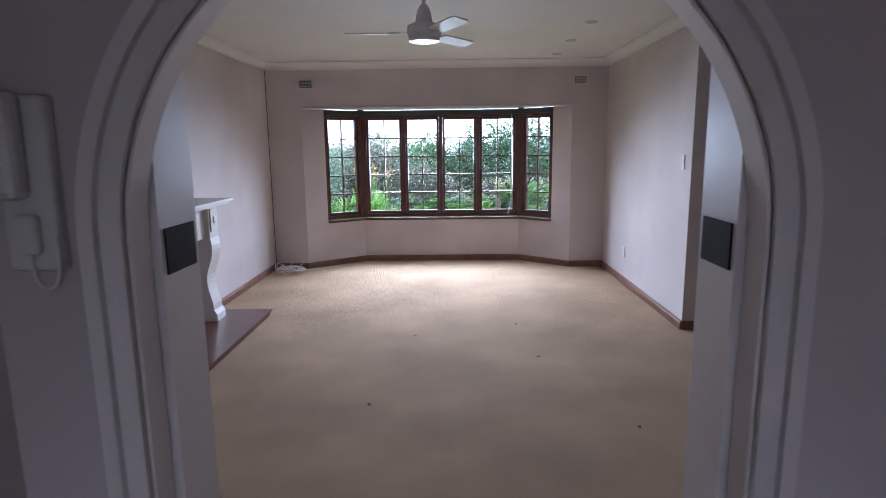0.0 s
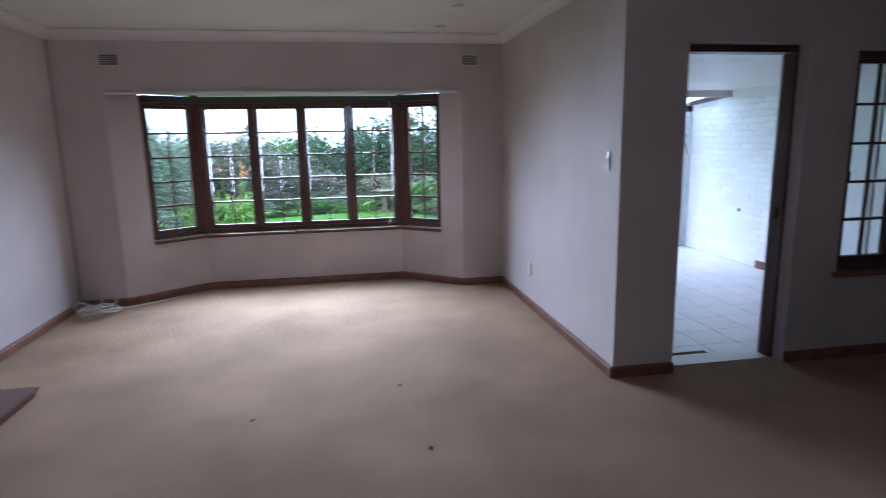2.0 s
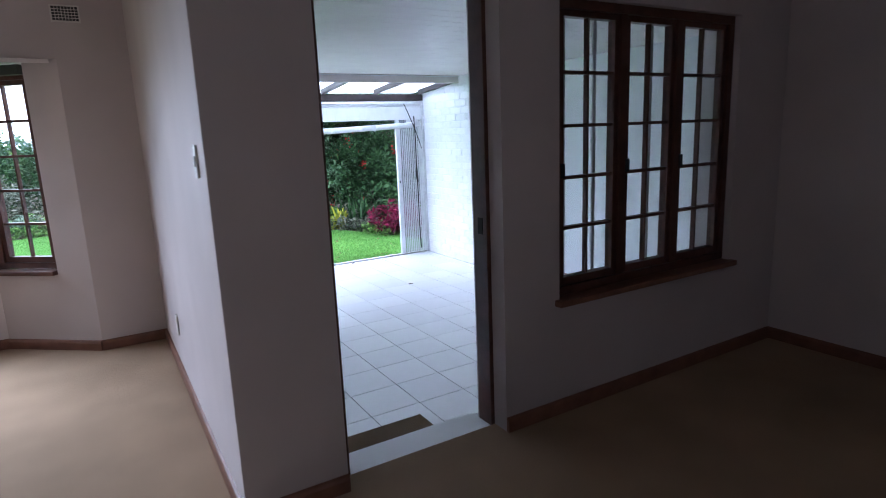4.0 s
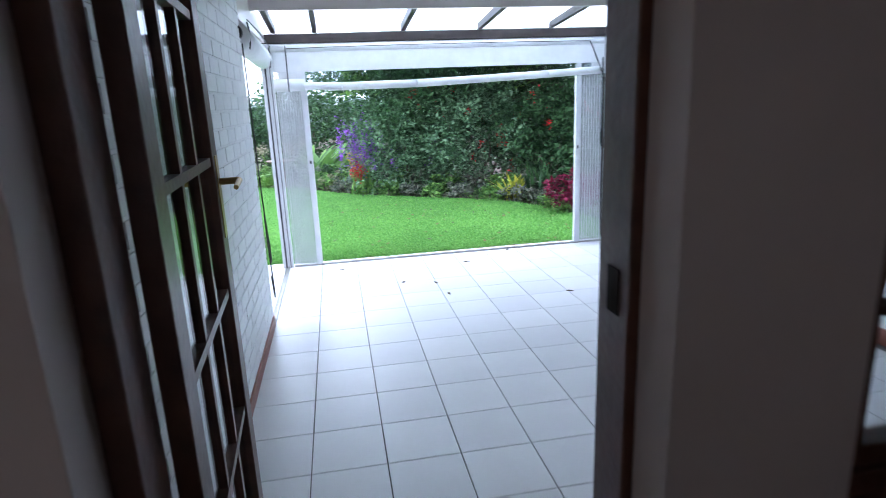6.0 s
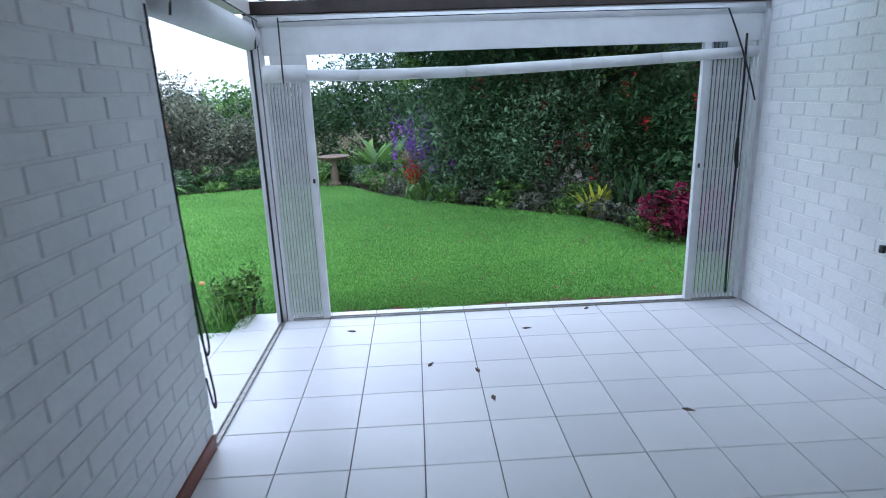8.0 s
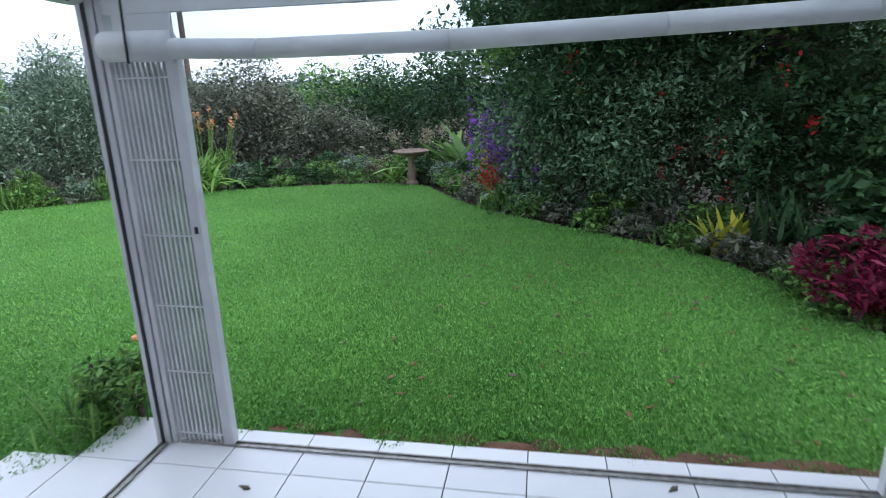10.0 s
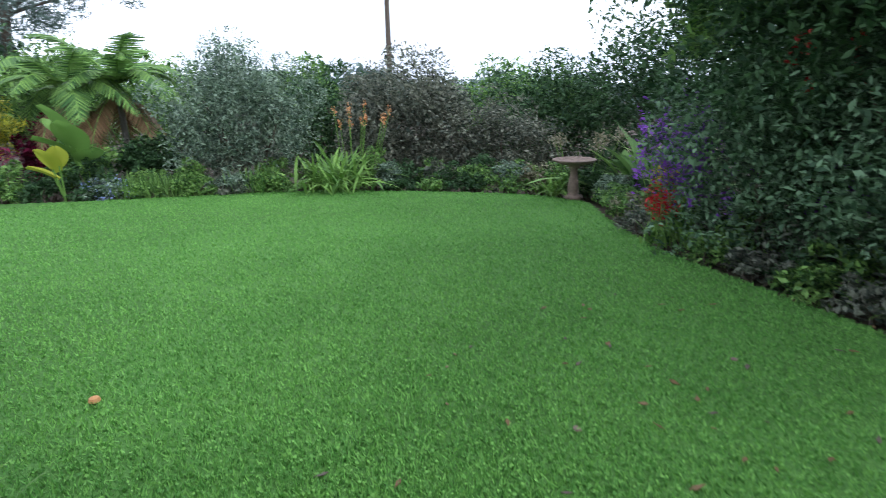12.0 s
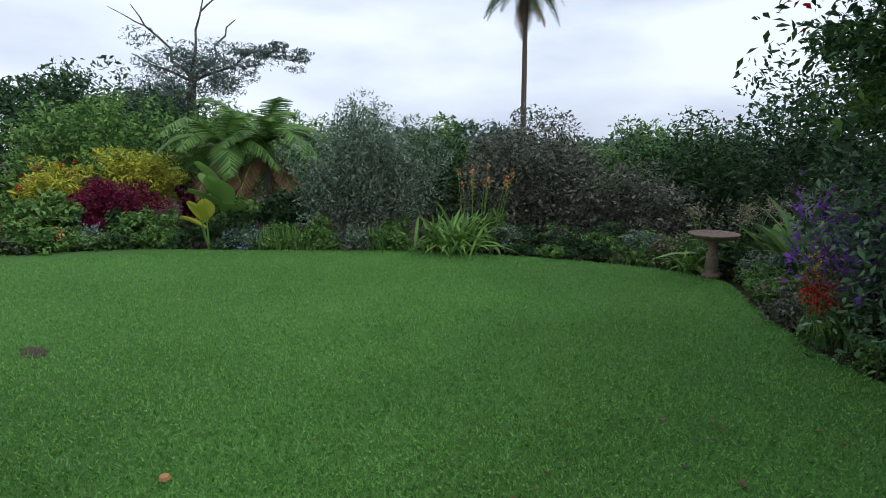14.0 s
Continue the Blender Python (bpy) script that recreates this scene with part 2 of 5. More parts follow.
def cable(name, pts, r, material, label, parent=None):
    cu = bpy.data.curves.new(name, "CURVE")
    cu.dimensions, cu.bevel_depth, cu.bevel_resolution = "3D", r, 2
    s = cu.splines.new("NURBS")
    s.points.add(len(pts) - 1)
    for q, p in zip(s.points, pts):
        q.co = (*p, 1)
    s.use_endpoint_u, s.order_u = True, 4
    cu.materials.append(material)
    ob = new(name, cu)
    if parent:
        ob.parent = parent
        return ob
    return tagged(ob, label, "cable")


def raw_mesh(name, verts, faces, material):
    """A mesh from numpy arrays of vertices and of faces that all have the same number of corners."""
    me = bpy.data.meshes.new(name)
    k = faces.shape[1]
    me.vertices.add(len(verts))
    me.vertices.foreach_set("co", verts.astype(np.float32).ravel())
    me.loops.add(faces.size)
    me.loops.foreach_set("vertex_index", faces.astype(np.int32).ravel())
    me.polygons.add(len(faces))
    me.polygons.foreach_set("loop_start", np.arange(0, faces.size, k, dtype=np.int32))
    me.update(calc_edges=True)
    me.materials.append(material)
    return me

# ---- house: lounge shell ----
XW, XE, YN, YD, YS, YA, CZ, PZ, XP = -2.25, 2.0, 7.675, 5.03, 1.525, 1.30, 2.59, -0.18, 2.245
XR = 5.5


def wall(name, bm, material=None, label="white painted plaster wall"):
    return solid(name, bm, material or PAINT, label, "wall", "structure")


floor = solid("floor", cubes((XW - 0.2, XR + 0.2, -1.6, YD + 0.1, -0.12, 0.0), (XW - 0.2, XE + 0.1, YD + 0.1, YN + 0.02, -0.12, 0.0)), CARPET, "worn beige-brown fitted carpet", "floor", "structure")
bay_floor = solid("floor_bay", prism([(-1.87, YN + 0.02), (1.62, YN + 0.02), (1.0, 8.25), (-1.18, 8.25)], (-0.12, 0.0), "z"), CARPET, "beige-brown carpet in the bay", "floor", "structure")
solid("ceiling", cubes((XW - 0.2, XR + 0.2, -1.6, YD + 0.2, CZ, CZ + 0.15), (XW - 0.2, XP, YD + 0.2, YN + 0.25, CZ, CZ + 0.15)), CEIL, "smooth white plaster ceiling", "ceiling", "structure")
wall("wall_west", cubes((XW - 0.2, XW, YS - 0.3, YN + 0.25, 0, CZ)))
wall("wall_north_west", cubes((XW, -1.815, YN, YN + 0.25, 0, CZ)))
wall("wall_north_east", cubes((1.565, XE, YN, YN + 0.25, 0, CZ)))
wall("wall_north_lintel", cubes((-1.815, 1.565, YN, YN + 0.25, 2.05, CZ)), label="white plaster wall above the bay window")
wall("wall_east", cubes((XE, XP - 0.03, YD, YN + 0.25, PZ, CZ)))
# the wall with the patio door and the casement window
D0, D1, DZ, WN0, WN1, WZ0, WZ1 = 2.42, 3.255, 2.105, 3.60, 5.0, 0.60, 2.065
wall("wall_patio", cubes((XP - 0.03, D0, YD, YD + 0.25, PZ, CZ), (D1, WN0, YD, YD + 0.25, PZ, CZ), (WN1, XR + 0.4, YD, YD + 0.25, PZ, CZ), (D0, D1, YD, YD + 0.25, DZ, CZ), (WN0, WN1, YD, YD + 0.25, PZ, WZ0), (WN0, WN1, YD, YD + 0.25, WZ1, CZ)))
wall("wall_far_east", cubes((XR, XR + 0.2, YA, YD, 0, CZ)))


def arch_outline(cx, r, spring, wx0, wx1, wz):
    """Outline of a wall with an arched opening that stands on the floor."""
    pts = [(wx0, 0), (cx - r, 0)]
    pts += [(cx - r * math.cos(a), spring + r * math.sin(a)) for a in np.linspace(0, math.pi, 37)]
    pts += [(cx + r, 0), (wx1, 0), (wx1, wz), (wx0, wz)]
    return pts


ACX, AR, ASP = 0.06, 0.565, 1.39
for nm, spring, span in (("wall_south_arch", ASP, (YA, YA + 0.06)), ("wall_south_arch_rear", ASP + 0.45, (YA + 0.0605, YS))):
    arch_wall = prism(arch_outline(ACX, AR, spring, -0.76, 1.6, CZ), span, "y")
    bmesh.ops.triangulate(arch_wall, faces=[f for f in arch_wall.faces if len(f.verts) > 4])
    wall(nm, arch_wall, label="white plaster wall with a round-headed archway")
wall("wall_south", cubes((XW, -0.76, YA, YS, 0, CZ), (1.6, XR, YA, YS, 0, CZ)))
wall("wall_hall_west", cubes((-0.96, -0.76, -1.6, YA, 0, CZ)))
wall("wall_hall_east", cubes((1.6, 1.8, -1.6, YA, 0, CZ)))
# unseen back wall; its narrow gap is added to let daylight reach the arch
wall("wall_hall_back", cubes((-0.96, 0.0, -1.8, -1.6, 0, CZ), (0.42, 1.8, -1.8, -1.6, 0, CZ), (0.0, 0.42, -1.8, -1.6, 2.1, CZ)))


def arch_band(r0, r1, y0, y1, spring=ASP):
    """A moulding that follows the arch and its sides between two radii."""
    bm = bmesh.new()
    rows = []
    angles = [None] + list(np.linspace(0, math.pi, 41)) + ["end"]
    for a in angles:
        if a is None:
            f = lambda r: (ACX - r, 0.0)
        elif isinstance(a, str):
            f = lambda r: (ACX + r, 0.0)
        else:
            f = lambda r, a=a: (ACX - r * math.cos(a), spring + r * math.sin(a))
        rows.append([bm.verts.new((f(r)[0], y, f(r)[1])) for r, y in ((r0, y0), (r1, y0), (r1, y1), (r0, y1))])
    for p, q in zip(rows, rows[1:]):
        for i in range(4):
            j = (i + 1) % 4
            bm.faces.new((p[i], p[j], q[j], q[i]))
    bm.faces.new(rows[0])
    bm.faces.new(rows[-1][::-1])
    bmesh.ops.recalc_face_normals(bm, faces=bm.faces)
    return bm


arch = empty("archway_trim", pose(0, 0, 0), "white gloss moulded timber trim round the archway", "trim", kind="structure")
part("architrave", arch_band(AR + 0.004, AR + 0.062, YA - 0.016, YA - 0.001), GLOSSW, arch)
part("outer_bead", arch_band(AR + 0.044, AR + 0.072, YA - 0.034, YA - 0.015), GLOSSW, arch)
part("inner_bead", arch_band(AR + 0.0, AR + 0.028, YA - 0.026, YA - 0.0155), GLOSSW, arch)
part("lining", arch_band(AR - 0.008, AR - 0.001, YA - 0.01, YA + 0.055), GLOSSW, arch)
part("door_stop", arch_band(AR - 0.024, AR - 0.002, YA + 0.062, YA + 0.22, ASP + 0.45), GLOSSW, arch)
for sx, nm in ((ACX - AR + 0.0265, "strike_plate"), (ACX + AR - 0.0265, "strike_plate")):
    part(nm, cubes((sx - 0.0022, sx + 0.0022, YA + 0.075, YA + 0.20, 1.312, 1.402), bevel=0.001), STEEL, arch, "dark bronze metal plate")

# intercom on the hall side
ic = empty("intercom_phone", pose(-0.655, YA, 1.345), "cream plastic wall intercom phone with a handset", "intercom")
part("back_plate", cubes((-0.05, 0.045, -0.03, -0.001, 0.0, 0.30), bevel=0.008), PLASTIC, ic)
part("handset", cubes((-0.045, 0.012, -0.075, -0.031, 0.125, 0.305), bevel=0.014), PLASTIC, ic)
part("hook", cubes((-0.02, 0.02, -0.05, -0.031, 0.03, 0.10), bevel=0.008), PLASTIC, ic)
cable("cord", [(0.0, -0.04, 0.03), (0.0, -0.045, -0.02), (0.03, -0.03, -0.05), (0.045, -0.03, 0.0), (0.04, -0.03, 0.06)], 0.004, PLASTIC, "", ic)

# bay: low walls, piers and soffit
BL0, BL1, BR1, BR0 = Vector((-1.815, YN, 0)), Vector((-1.135, 8.175, 0)), Vector((0.965, 8.175, 0)), Vector((1.565, YN, 0))
SILL, HEAD = 0.575, 2.05


def along(a, b):
    """A frame with x from a to b along a wall, y outward and z up."""
    d = (b - a).normalized()
    m = Matrix((( d.x, -d.y, 0, a.x), (d.y, d.x, 0, a.y), (0, 0, 1, 0), (0, 0, 0, 1)))
    return m, (b - a).length


def bay_wall(name, a, b, s0, lo, hi):
    m, ln = along(a, b)
    spans = [(0, ln, 0, 0.22, PZ - 0.2, SILL)]
    if lo:
        spans.append((0, lo, 0, 0.22, SILL, HEAD))
    if hi:
        spans.append((ln - hi, ln, 0, 0.22, SILL, HEAD))
    wall(name, cubes(*spans), label="white plaster wall under the bay window").matrix_basis = m


bay_wall("wall_bay_west", BL0, BL1, 0, 0.30, 0)
bay_wall("wall_bay_centre", BL1, BR1, 0, 0, 0)
bay_wall("wall_bay_east", BR1, BR0, 0, 0, 0.27)
solid("ceiling_bay", prism([(-1.92, YN + 0.003), (1.68, YN + 0.003), (1.03, 8.42), (-1.21, 8.42)], (HEAD, HEAD + 0.12), "z"), CEIL, "white plaster soffit over the bay", "ceiling", "structure")


def casement_window(name, m, width, z0, z1, lights, label, rows=5, cols=2, bars=False, end_pad=0.0):
    """A timber window: outer frame, side by side casements with glazing bars, panes, and a sill board."""
    win = empty(name, m, label, "window", kind="structure")
    f = 0.045
    part("window_frame", cubes((0, width, 0.04, 0.12, z0, z0 + f), (0, width, 0.04, 0.12, z1 - f, z1), (0, f, 0.04, 0.12, z0 + f, z1 - f), (width - f, width, 0.04, 0.12, z0 + f, z1 - f), bevel=0.003), WOOD, win)
    w = (width - 2 * f) / lights
    for k in range(1, lights):
        part("mullion", cubes((f + k * w - 0.024, f + k * w + 0.024, 0.042, 0.118, z0 + f, z1 - f), bevel=0.003), WOOD, win)
    for k in range(lights):
        x0, x1 = f + k * w, f + (k + 1) * w
        s = 0.03
        a, b, lo, hi = x0 + (0.026 if k else 0.002), x1 - (0.026 if k < lights - 1 else 0.002), z0 + f + 0.002, z1 - f - 0.002
        sash = part("casement", cubes((a, a + s, 0.055, 0.105, lo, hi), (b - s, b, 0.055, 0.105, lo, hi), (a + s, b - s, 0.055, 0.105, lo, lo + s + 0.01), (a + s, b - s, 0.055, 0.105, hi - s, hi), bevel=0.002), WOOD, win)
        gx0, gx1, gz0, gz1 = a + s, b - s, lo + s + 0.01, hi - s
        for r in range(1, rows):
            z = gz0 + (gz1 - gz0) * r / rows
            part("glazing_bar", cubes((gx0, gx1, 0.062, 0.098, z - 0.008, z + 0.008)), WOOD, sash)
        for c in range(1, cols):
            x = gx0 + (gx1 - gx0) * c / cols
            part("glazing_bar", cubes((x - 0.006, x + 0.006, 0.066, 0.094, gz0, gz1)), WOOD, sash)
        pane = part("pane", cubes((gx0, gx1, 0.078, 0.082, gz0, gz1)), GLASS, sash, "clear glass")
        pane.visible_shadow = False
        part("stay_latch", cubes((a + 0.006, a + 0.024, 0.035, 0.055, (lo + hi) / 2 - 0.12, (lo + hi) / 2 - 0.05), bevel=0.003), RUBBER, sash)
        if bars:
            for q in (0.28, 0.78):
                x = x0 + w * q
                part("burglar_bar", rod(bmesh.new(), (x, 0.16, z0 + f), (x, 0.16, z1 - f), 0.011), ALU, win, "pale grey steel security bar")
    part("window_sill", cubes((-end_pad, width + end_pad, -0.045, 0.055, z0 - 0.035, z0 - 0.002), bevel=0.006), WOOD if not bars else SKIRT, win)
    return win


mL, lL = along(BL0, BL1)
mC, lC = along(BL1, BR1)
mR, lR = along(BR1, BR0)
casement_window("window_1", mL @ pose(0.30, 0, 0), lL - 0.30, 0.605, 1.985, 1, "dark-stained timber casement with glazing bars in the bay")
casement_window("window_2", mC, lC, 0.605, 1.985, 4, "row of four dark timber casements in the bay")
casement_window("window_3", mR, lR - 0.27, 0.605, 1.985, 1, "dark-stained timber casement with glazing bars in the bay")
casement_window("window_4", pose(WN0, YD, 0), WN1 - WN0, WZ0 + 0.02, WZ1, 3, "dark timber window of three casements facing the patio", bars=True, end_pad=0.03)
for c, sx in ((BL1, -1), (BR1, 1)):
    solid("trim_window_post", cubes((c.x + sx * 0.025 - 0.04, c.x + sx * 0.025 + 0.04, c.y + 0.035, c.y + 0.125, SILL, HEAD), bevel=0.012), WOOD, "dark timber post at the corner of the bay", "post", "structure")
for mm, ln, o in ((mL, lL, 0.30), (mC, lC, 0.0), (mR, lR - 0.27, 0.0)):
    solid("blind_headrail", cubes((o + 0.01, ln - 0.01, -0.03, 0.035, 1.965, 2.03), bevel=0.004), DARKBLIND, "rolled dark green blind along the window head", "blind", m=mm)
solid("curtain_rail", cubes((-1.80, 1.52, YN - 0.03, YN - 0.012, 2.02, 2.045), (-1.7, -1.68, YN - 0.012, YN - 0.001, 2.02, 2.05), (1.35, 1.37, YN - 0.012, YN - 0.001, 2.02, 2.05), bevel=0.002), GLOSSW, "thin white curtain rail across the bay opening", "curtain rail")
cable("hanging_cord", [(0.86, 8.13, 1.97), (0.865, 8.125, 1.3), (0.86, 8.10, 0.85), (0.83, 8.09, 0.65), (0.80, 8.09, 0.62), (0.83, 8.09, 0.74)], 0.004, CORD, "cream blind cord hanging beside the window")


# skirting boards and cornice
def skirting(name, a, b):
    m, ln = along(Vector((*a, 0)), Vector((*b, 0)))
    solid(name, prism([(0, 0), (-0.018, 0), (-0.018, 0.055), (-0.012, 0.07), (0, 0.075)], (0, ln), "x"), SKIRT, "low brown wooden skirting board", "skirting", "structure", m=m)


for a, b in (((XW, YS), (XW, 3.93)), ((XW, 5.55), (XW, YN)), ((XW, YN), (-1.815, YN)), ((-1.815, YN), (-1.135, 8.175)), ((-1.135, 8.175), (0.965, 8.175)), ((0.965, 8.175), (1.565, YN)), ((1.565, YN), (XE, YN)), ((XE, YN), (XE, YD)), ((XE, YD), (D0, YD)), ((D1, YD), (XR, YD)), ((XR, YD), (XR, YS))):
    skirting("baseboard", a, b)


def cornice(a, b):
    m, ln = along(Vector((*a, 0)), Vector((*b, 0)))
    prof = [(0, CZ), (0, CZ - 0.09)] + [(-0.09 + 0.078 * math.cos(t), CZ - 0.09 + 0.078 * math.sin(t)) for t in np.linspace(0, math.pi / 2, 7)] + [(-0.09, CZ)]
    solid("trim", prism(prof, (0, ln), "x"), CEIL, "white coved plaster cornice", "cornice", "structure", m=m)


for a, b in (((XW, YS), (XW, YN)), ((XW, YN), (XE, YN)), ((XE, YN), (XE, YD)), ((XE, YD), (XR, YD)), ((XR, YD), (XR, YS))):
    cornice(a, b)

# patio door: frame and open glazed leaf
df = empty("door_frame", pose(0, 0, 0), "dark-stained timber door frame to the patio", "door frame", kind="structure")
part("jamb", cubes((D0, D0 + 0.045, YD + 0.10, YD + 0.21, PZ, DZ), bevel=0.003), WOOD, df)
part("jamb", cubes((D1 - 0.022, D1, YD + 0.10, YD + 0.21, PZ, DZ), bevel=0.003), WOOD, df)
part("head", cubes((D0 + 0.045, D1 - 0.022, YD + 0.10, YD + 0.21, DZ - 0.045, DZ), bevel=0.003), WOOD, df)
part("strike_plate", cubes((D1 - 0.025, D1 - 0.0225, YD + 0.13, YD + 0.17, 0.98, 1.06)), STEEL, df, "dark metal strike plate")
part("threshold", cubes((D0 + 0.045, D1 - 0.022, YD + 0.08, YD + 0.28, PZ, -0.004), bevel=0.004), TILE, df, "white tiled threshold")
leaf = empty("door_1", pose(D0 + 0.05, YD + 0.22, PZ + 0.17, 0, 0, 93), "open dark timber glazed door with a brass lock and padlock", "door", kind="structure")
LW, LH, ST = 0.72, 2.02, 0.085
part("leaf_frame", cubes((0, ST, -0.04, 0, 0, LH), (LW - ST, LW, -0.04, 0, 0, LH), (ST, LW - ST, -0.04, 0, 0, 0.17), (ST, LW - ST, -0.04, 0, LH - 0.09, LH), bevel=0.003), WOOD, leaf)
for r in range(1, 5):
    z = 0.17 + (LH - 0.26) * r / 5
    part("glazing_bar", cubes((ST, LW - ST, -0.034, -0.006, z - 0.011, z + 0.011)), WOOD, leaf)
for c in range(1, 3):
    x = ST + (LW - 2 * ST) * c / 3
    part("glazing_bar", cubes((x - 0.011, x + 0.011, -0.032, -0.008, 0.17, LH - 0.09)), WOOD, leaf)
pane = part("pane", cubes((ST, LW - ST, -0.022, -0.018, 0.17, LH - 0.09)), GLASS, leaf, "clear glass")
pane.visible_shadow = False
for sy in (0.001, -0.0435):
    lockp = part("lock_plate", cubes((LW - 0.062, LW - 0.022, sy, sy + 0.0025, 1.02, 1.24), bevel=0.001), BRASS, leaf, "brass lock plate")
    o = 1 if sy > 0 else -1
    h = bmesh.new()
    rod(h, (LW - 0.042, sy, 1.17), (LW - 0.042, sy + o * 0.05, 1.17), 0.009)
    rod(h, (LW - 0.036, sy + o * 0.05, 1.17), (LW - 0.15, sy + o * 0.052, 1.165), 0.008, 0.006)
    part("lever_handle", h, BRASS, lockp)
part("bolt", cubes((LW, LW + 0.03, -0.03, -0.012, 1.17, 1.19), (LW, LW + 0.02, -0.032, -0.01, 1.085, 1.10)), STEEL, leaf)
pl = bmesh.new()
box(pl, LW + 0.008, LW + 0.048, -0.03, -0.012, 0.985, 1.033, bevel=0.003)
rod(pl, (LW + 0.016, -0.021, 1.033), (LW + 0.016, -0.021, 1.07), 0.003)
rod(pl, (LW + 0.040, -0.021, 1.033), (LW + 0.040, -0.021, 1.07), 0.003)
rod(pl, (LW + 0.014, -0.021, 1.071), (LW + 0.042, -0.021, 1.071), 0.003)
part("padlock", pl, BRASS, leaf, "small brass padlock")

# fireplace
fp = empty("fireplace_surround", pose(XW, 0, 0), "white painted mantelpiece with scrolled legs on a dark hearth", "fireplace")
part("mantel_shelf", cubes((0.002, 0.36, 3.86, 5.43, 1.10, 1.125), (0.002, 0.33, 3.89, 5.40, 1.075, 1.0995), bevel=0.004), MANTELW, fp)
part("frieze", cubes((0.002, 0.20, 4.19, 5.15, 0.80, 1.074), bevel=0.004), MANTELW, fp)
part("frieze_panel", cubes((0.2005, 0.212, 4.30, 5.04, 0.86, 1.04), bevel=0.005), MANTELW, fp)
part("carved_ornament", cubes((0.2125, 0.22, 4.58, 4.76, 0.935, 0.95), (0.2125, 0.222, 4.64, 4.70, 0.925, 0.965), bevel=0.004), MANTELW, fp)
part("infill_panel", cubes((0.002, 0.03, 4.19, 5.16, 0.06, 0.799)), PAINT, fp, "plain white panel closing the fire opening")
for y in (4.01, 5.15):
    prof = [(0.002, 0.061), (0.25, 0.061), (0.25, 0.12), (0.235, 0.15)]
    prof += [(0.17 + 0.055 * math.cos(math.pi * (1.15 * u)) ** 2 + 0.03 * u, 0.16 + 0.62 * u) for u in np.linspace(0, 1, 15)]
    prof += [(0.24, 0.80), (0.24, 1.074), (0.002, 1.074)]
    part("leg", prism(prof, (y, y + 0.18), "y"), MANTELW, fp)
    part("rosette_block", cubes((0.2405, 0.252, y + 0.02, y + 0.16, 0.85, 1.05), bevel=0.004), MANTELW, fp)
    part("rosette", lathe([(0.001, 0.0), (0.034, 0.0), (0.03, 0.007), (0.012, 0.012), (0.001, 0.014)], 14), MANTELW, fp, m=pose(0.2525, y + 0.09, 0.95, 0, 90, 0))
hearth = empty("hearth", pose(XW, 0, 0), "polished dark red-brown raised hearth slab", "hearth")
part("base", cubes((0.0005, 0.59, 3.95, 5.53, 0.001, 0.045), bevel=0.004), HEARTH, hearth)
part("slab", cubes((0.0005, 0.61, 3.93, 5.55, 0.0455, 0.06), bevel=0.004), HEARTH, hearth)

# ceiling fan
fan = empty("ceiling_fan", pose(-0.085, 3.81, CZ), "white three-bladed ceiling fan on a short rod", "fan")
part("canopy", lathe([(0.02, -0.06), (0.055, -0.05), (0.065, -0.001)], 20), FANM, fan, smooth=True)
part("rod", rod(bmesh.new(), (0, 0, -0.25), (0, 0, -0.05), 0.012), FANM, fan)
part("motor_housing", lathe([(0.03, -0.435), (0.085, -0.42), (0.10, -0.385), (0.095, -0.35), (0.05, -0.33), (0.038, -0.265), (0.02, -0.235)], 28), FANM, fan, smooth=True)
part("trim_ring", lathe([(0.075, -0.439), (0.088, -0.435), (0.09, -0.421), (0.076, -0.421)], 28), FANM, fan)
for a in (186, 54, -62):
    bl = part("blade", prism([(0.14, -0.040), (0.18, -0.05), (0.43, -0.05), (0.455, -0.034), (0.455, 0.034), (0.43, 0.05), (0.18, 0.05), (0.14, 0.040)], (-0.004, 0.004), "z"), FANM, fan, m=pose(0, 0, -0.395, 0, 0, a) @ pose(0, 0, 0, -10, 0, 0))
    part("blade_arm", cubes((0.07, 0.20, -0.018, 0.018, 0.005, 0.011)), FANM, bl)


# small fixtures
def downlight(x, y):
    d = empty("downlight", pose(x, y, CZ), "small recessed round ceiling downlight, off", "downlight", "ceiling downlights")
    part("bezel", lathe([(0.038, -0.001), (0.052, -0.001), (0.05, -0.008), (0.038, -0.009)], 24), FANM, d)
    part("bulb", lathe([(0.001, -0.003), (0.036, -0.003), (0.034, -0.006), (0.001, -0.006)], 18), TRACK, d)


for y in (5.54, 6.41, 7.25):
    downlight(1.28, y)


def air_vent(m, label):
    v = empty("air_vent", m, label, "vent", "air vents")
    part("frame", cubes((-0.085, 0.085, -0.006, -0.001, -0.055, -0.045), (-0.085, 0.085, -0.006, -0.001, 0.045, 0.055), (-0.085, -0.075, -0.006, -0.001, -0.045, 0.045), (0.075, 0.085, -0.006, -0.001, -0.045, 0.045)), PLASTIC, v)
    # no hollow is cut; a black sheet stands for the shade inside the vent
    part("backing", cubes((-0.075, 0.075, -0.003, -0.001, -0.045, 0.045)), RUBBER, v, "black sheet standing for the shaded hole")
    for i in range(1, 5):
        part("slat", cubes((-0.075, 0.075, -0.0055, -0.0032, -0.045 + 0.018 * i - 0.0022, -0.045 + 0.018 * i + 0.0022)), PLASTIC, v)
    for i in range(1, 8):
        part("slat", cubes((-0.075 + 0.01875 * i - 0.002, -0.075 + 0.01875 * i + 0.002, -0.0075, -0.0057, -0.045, 0.045)), PLASTIC, v)


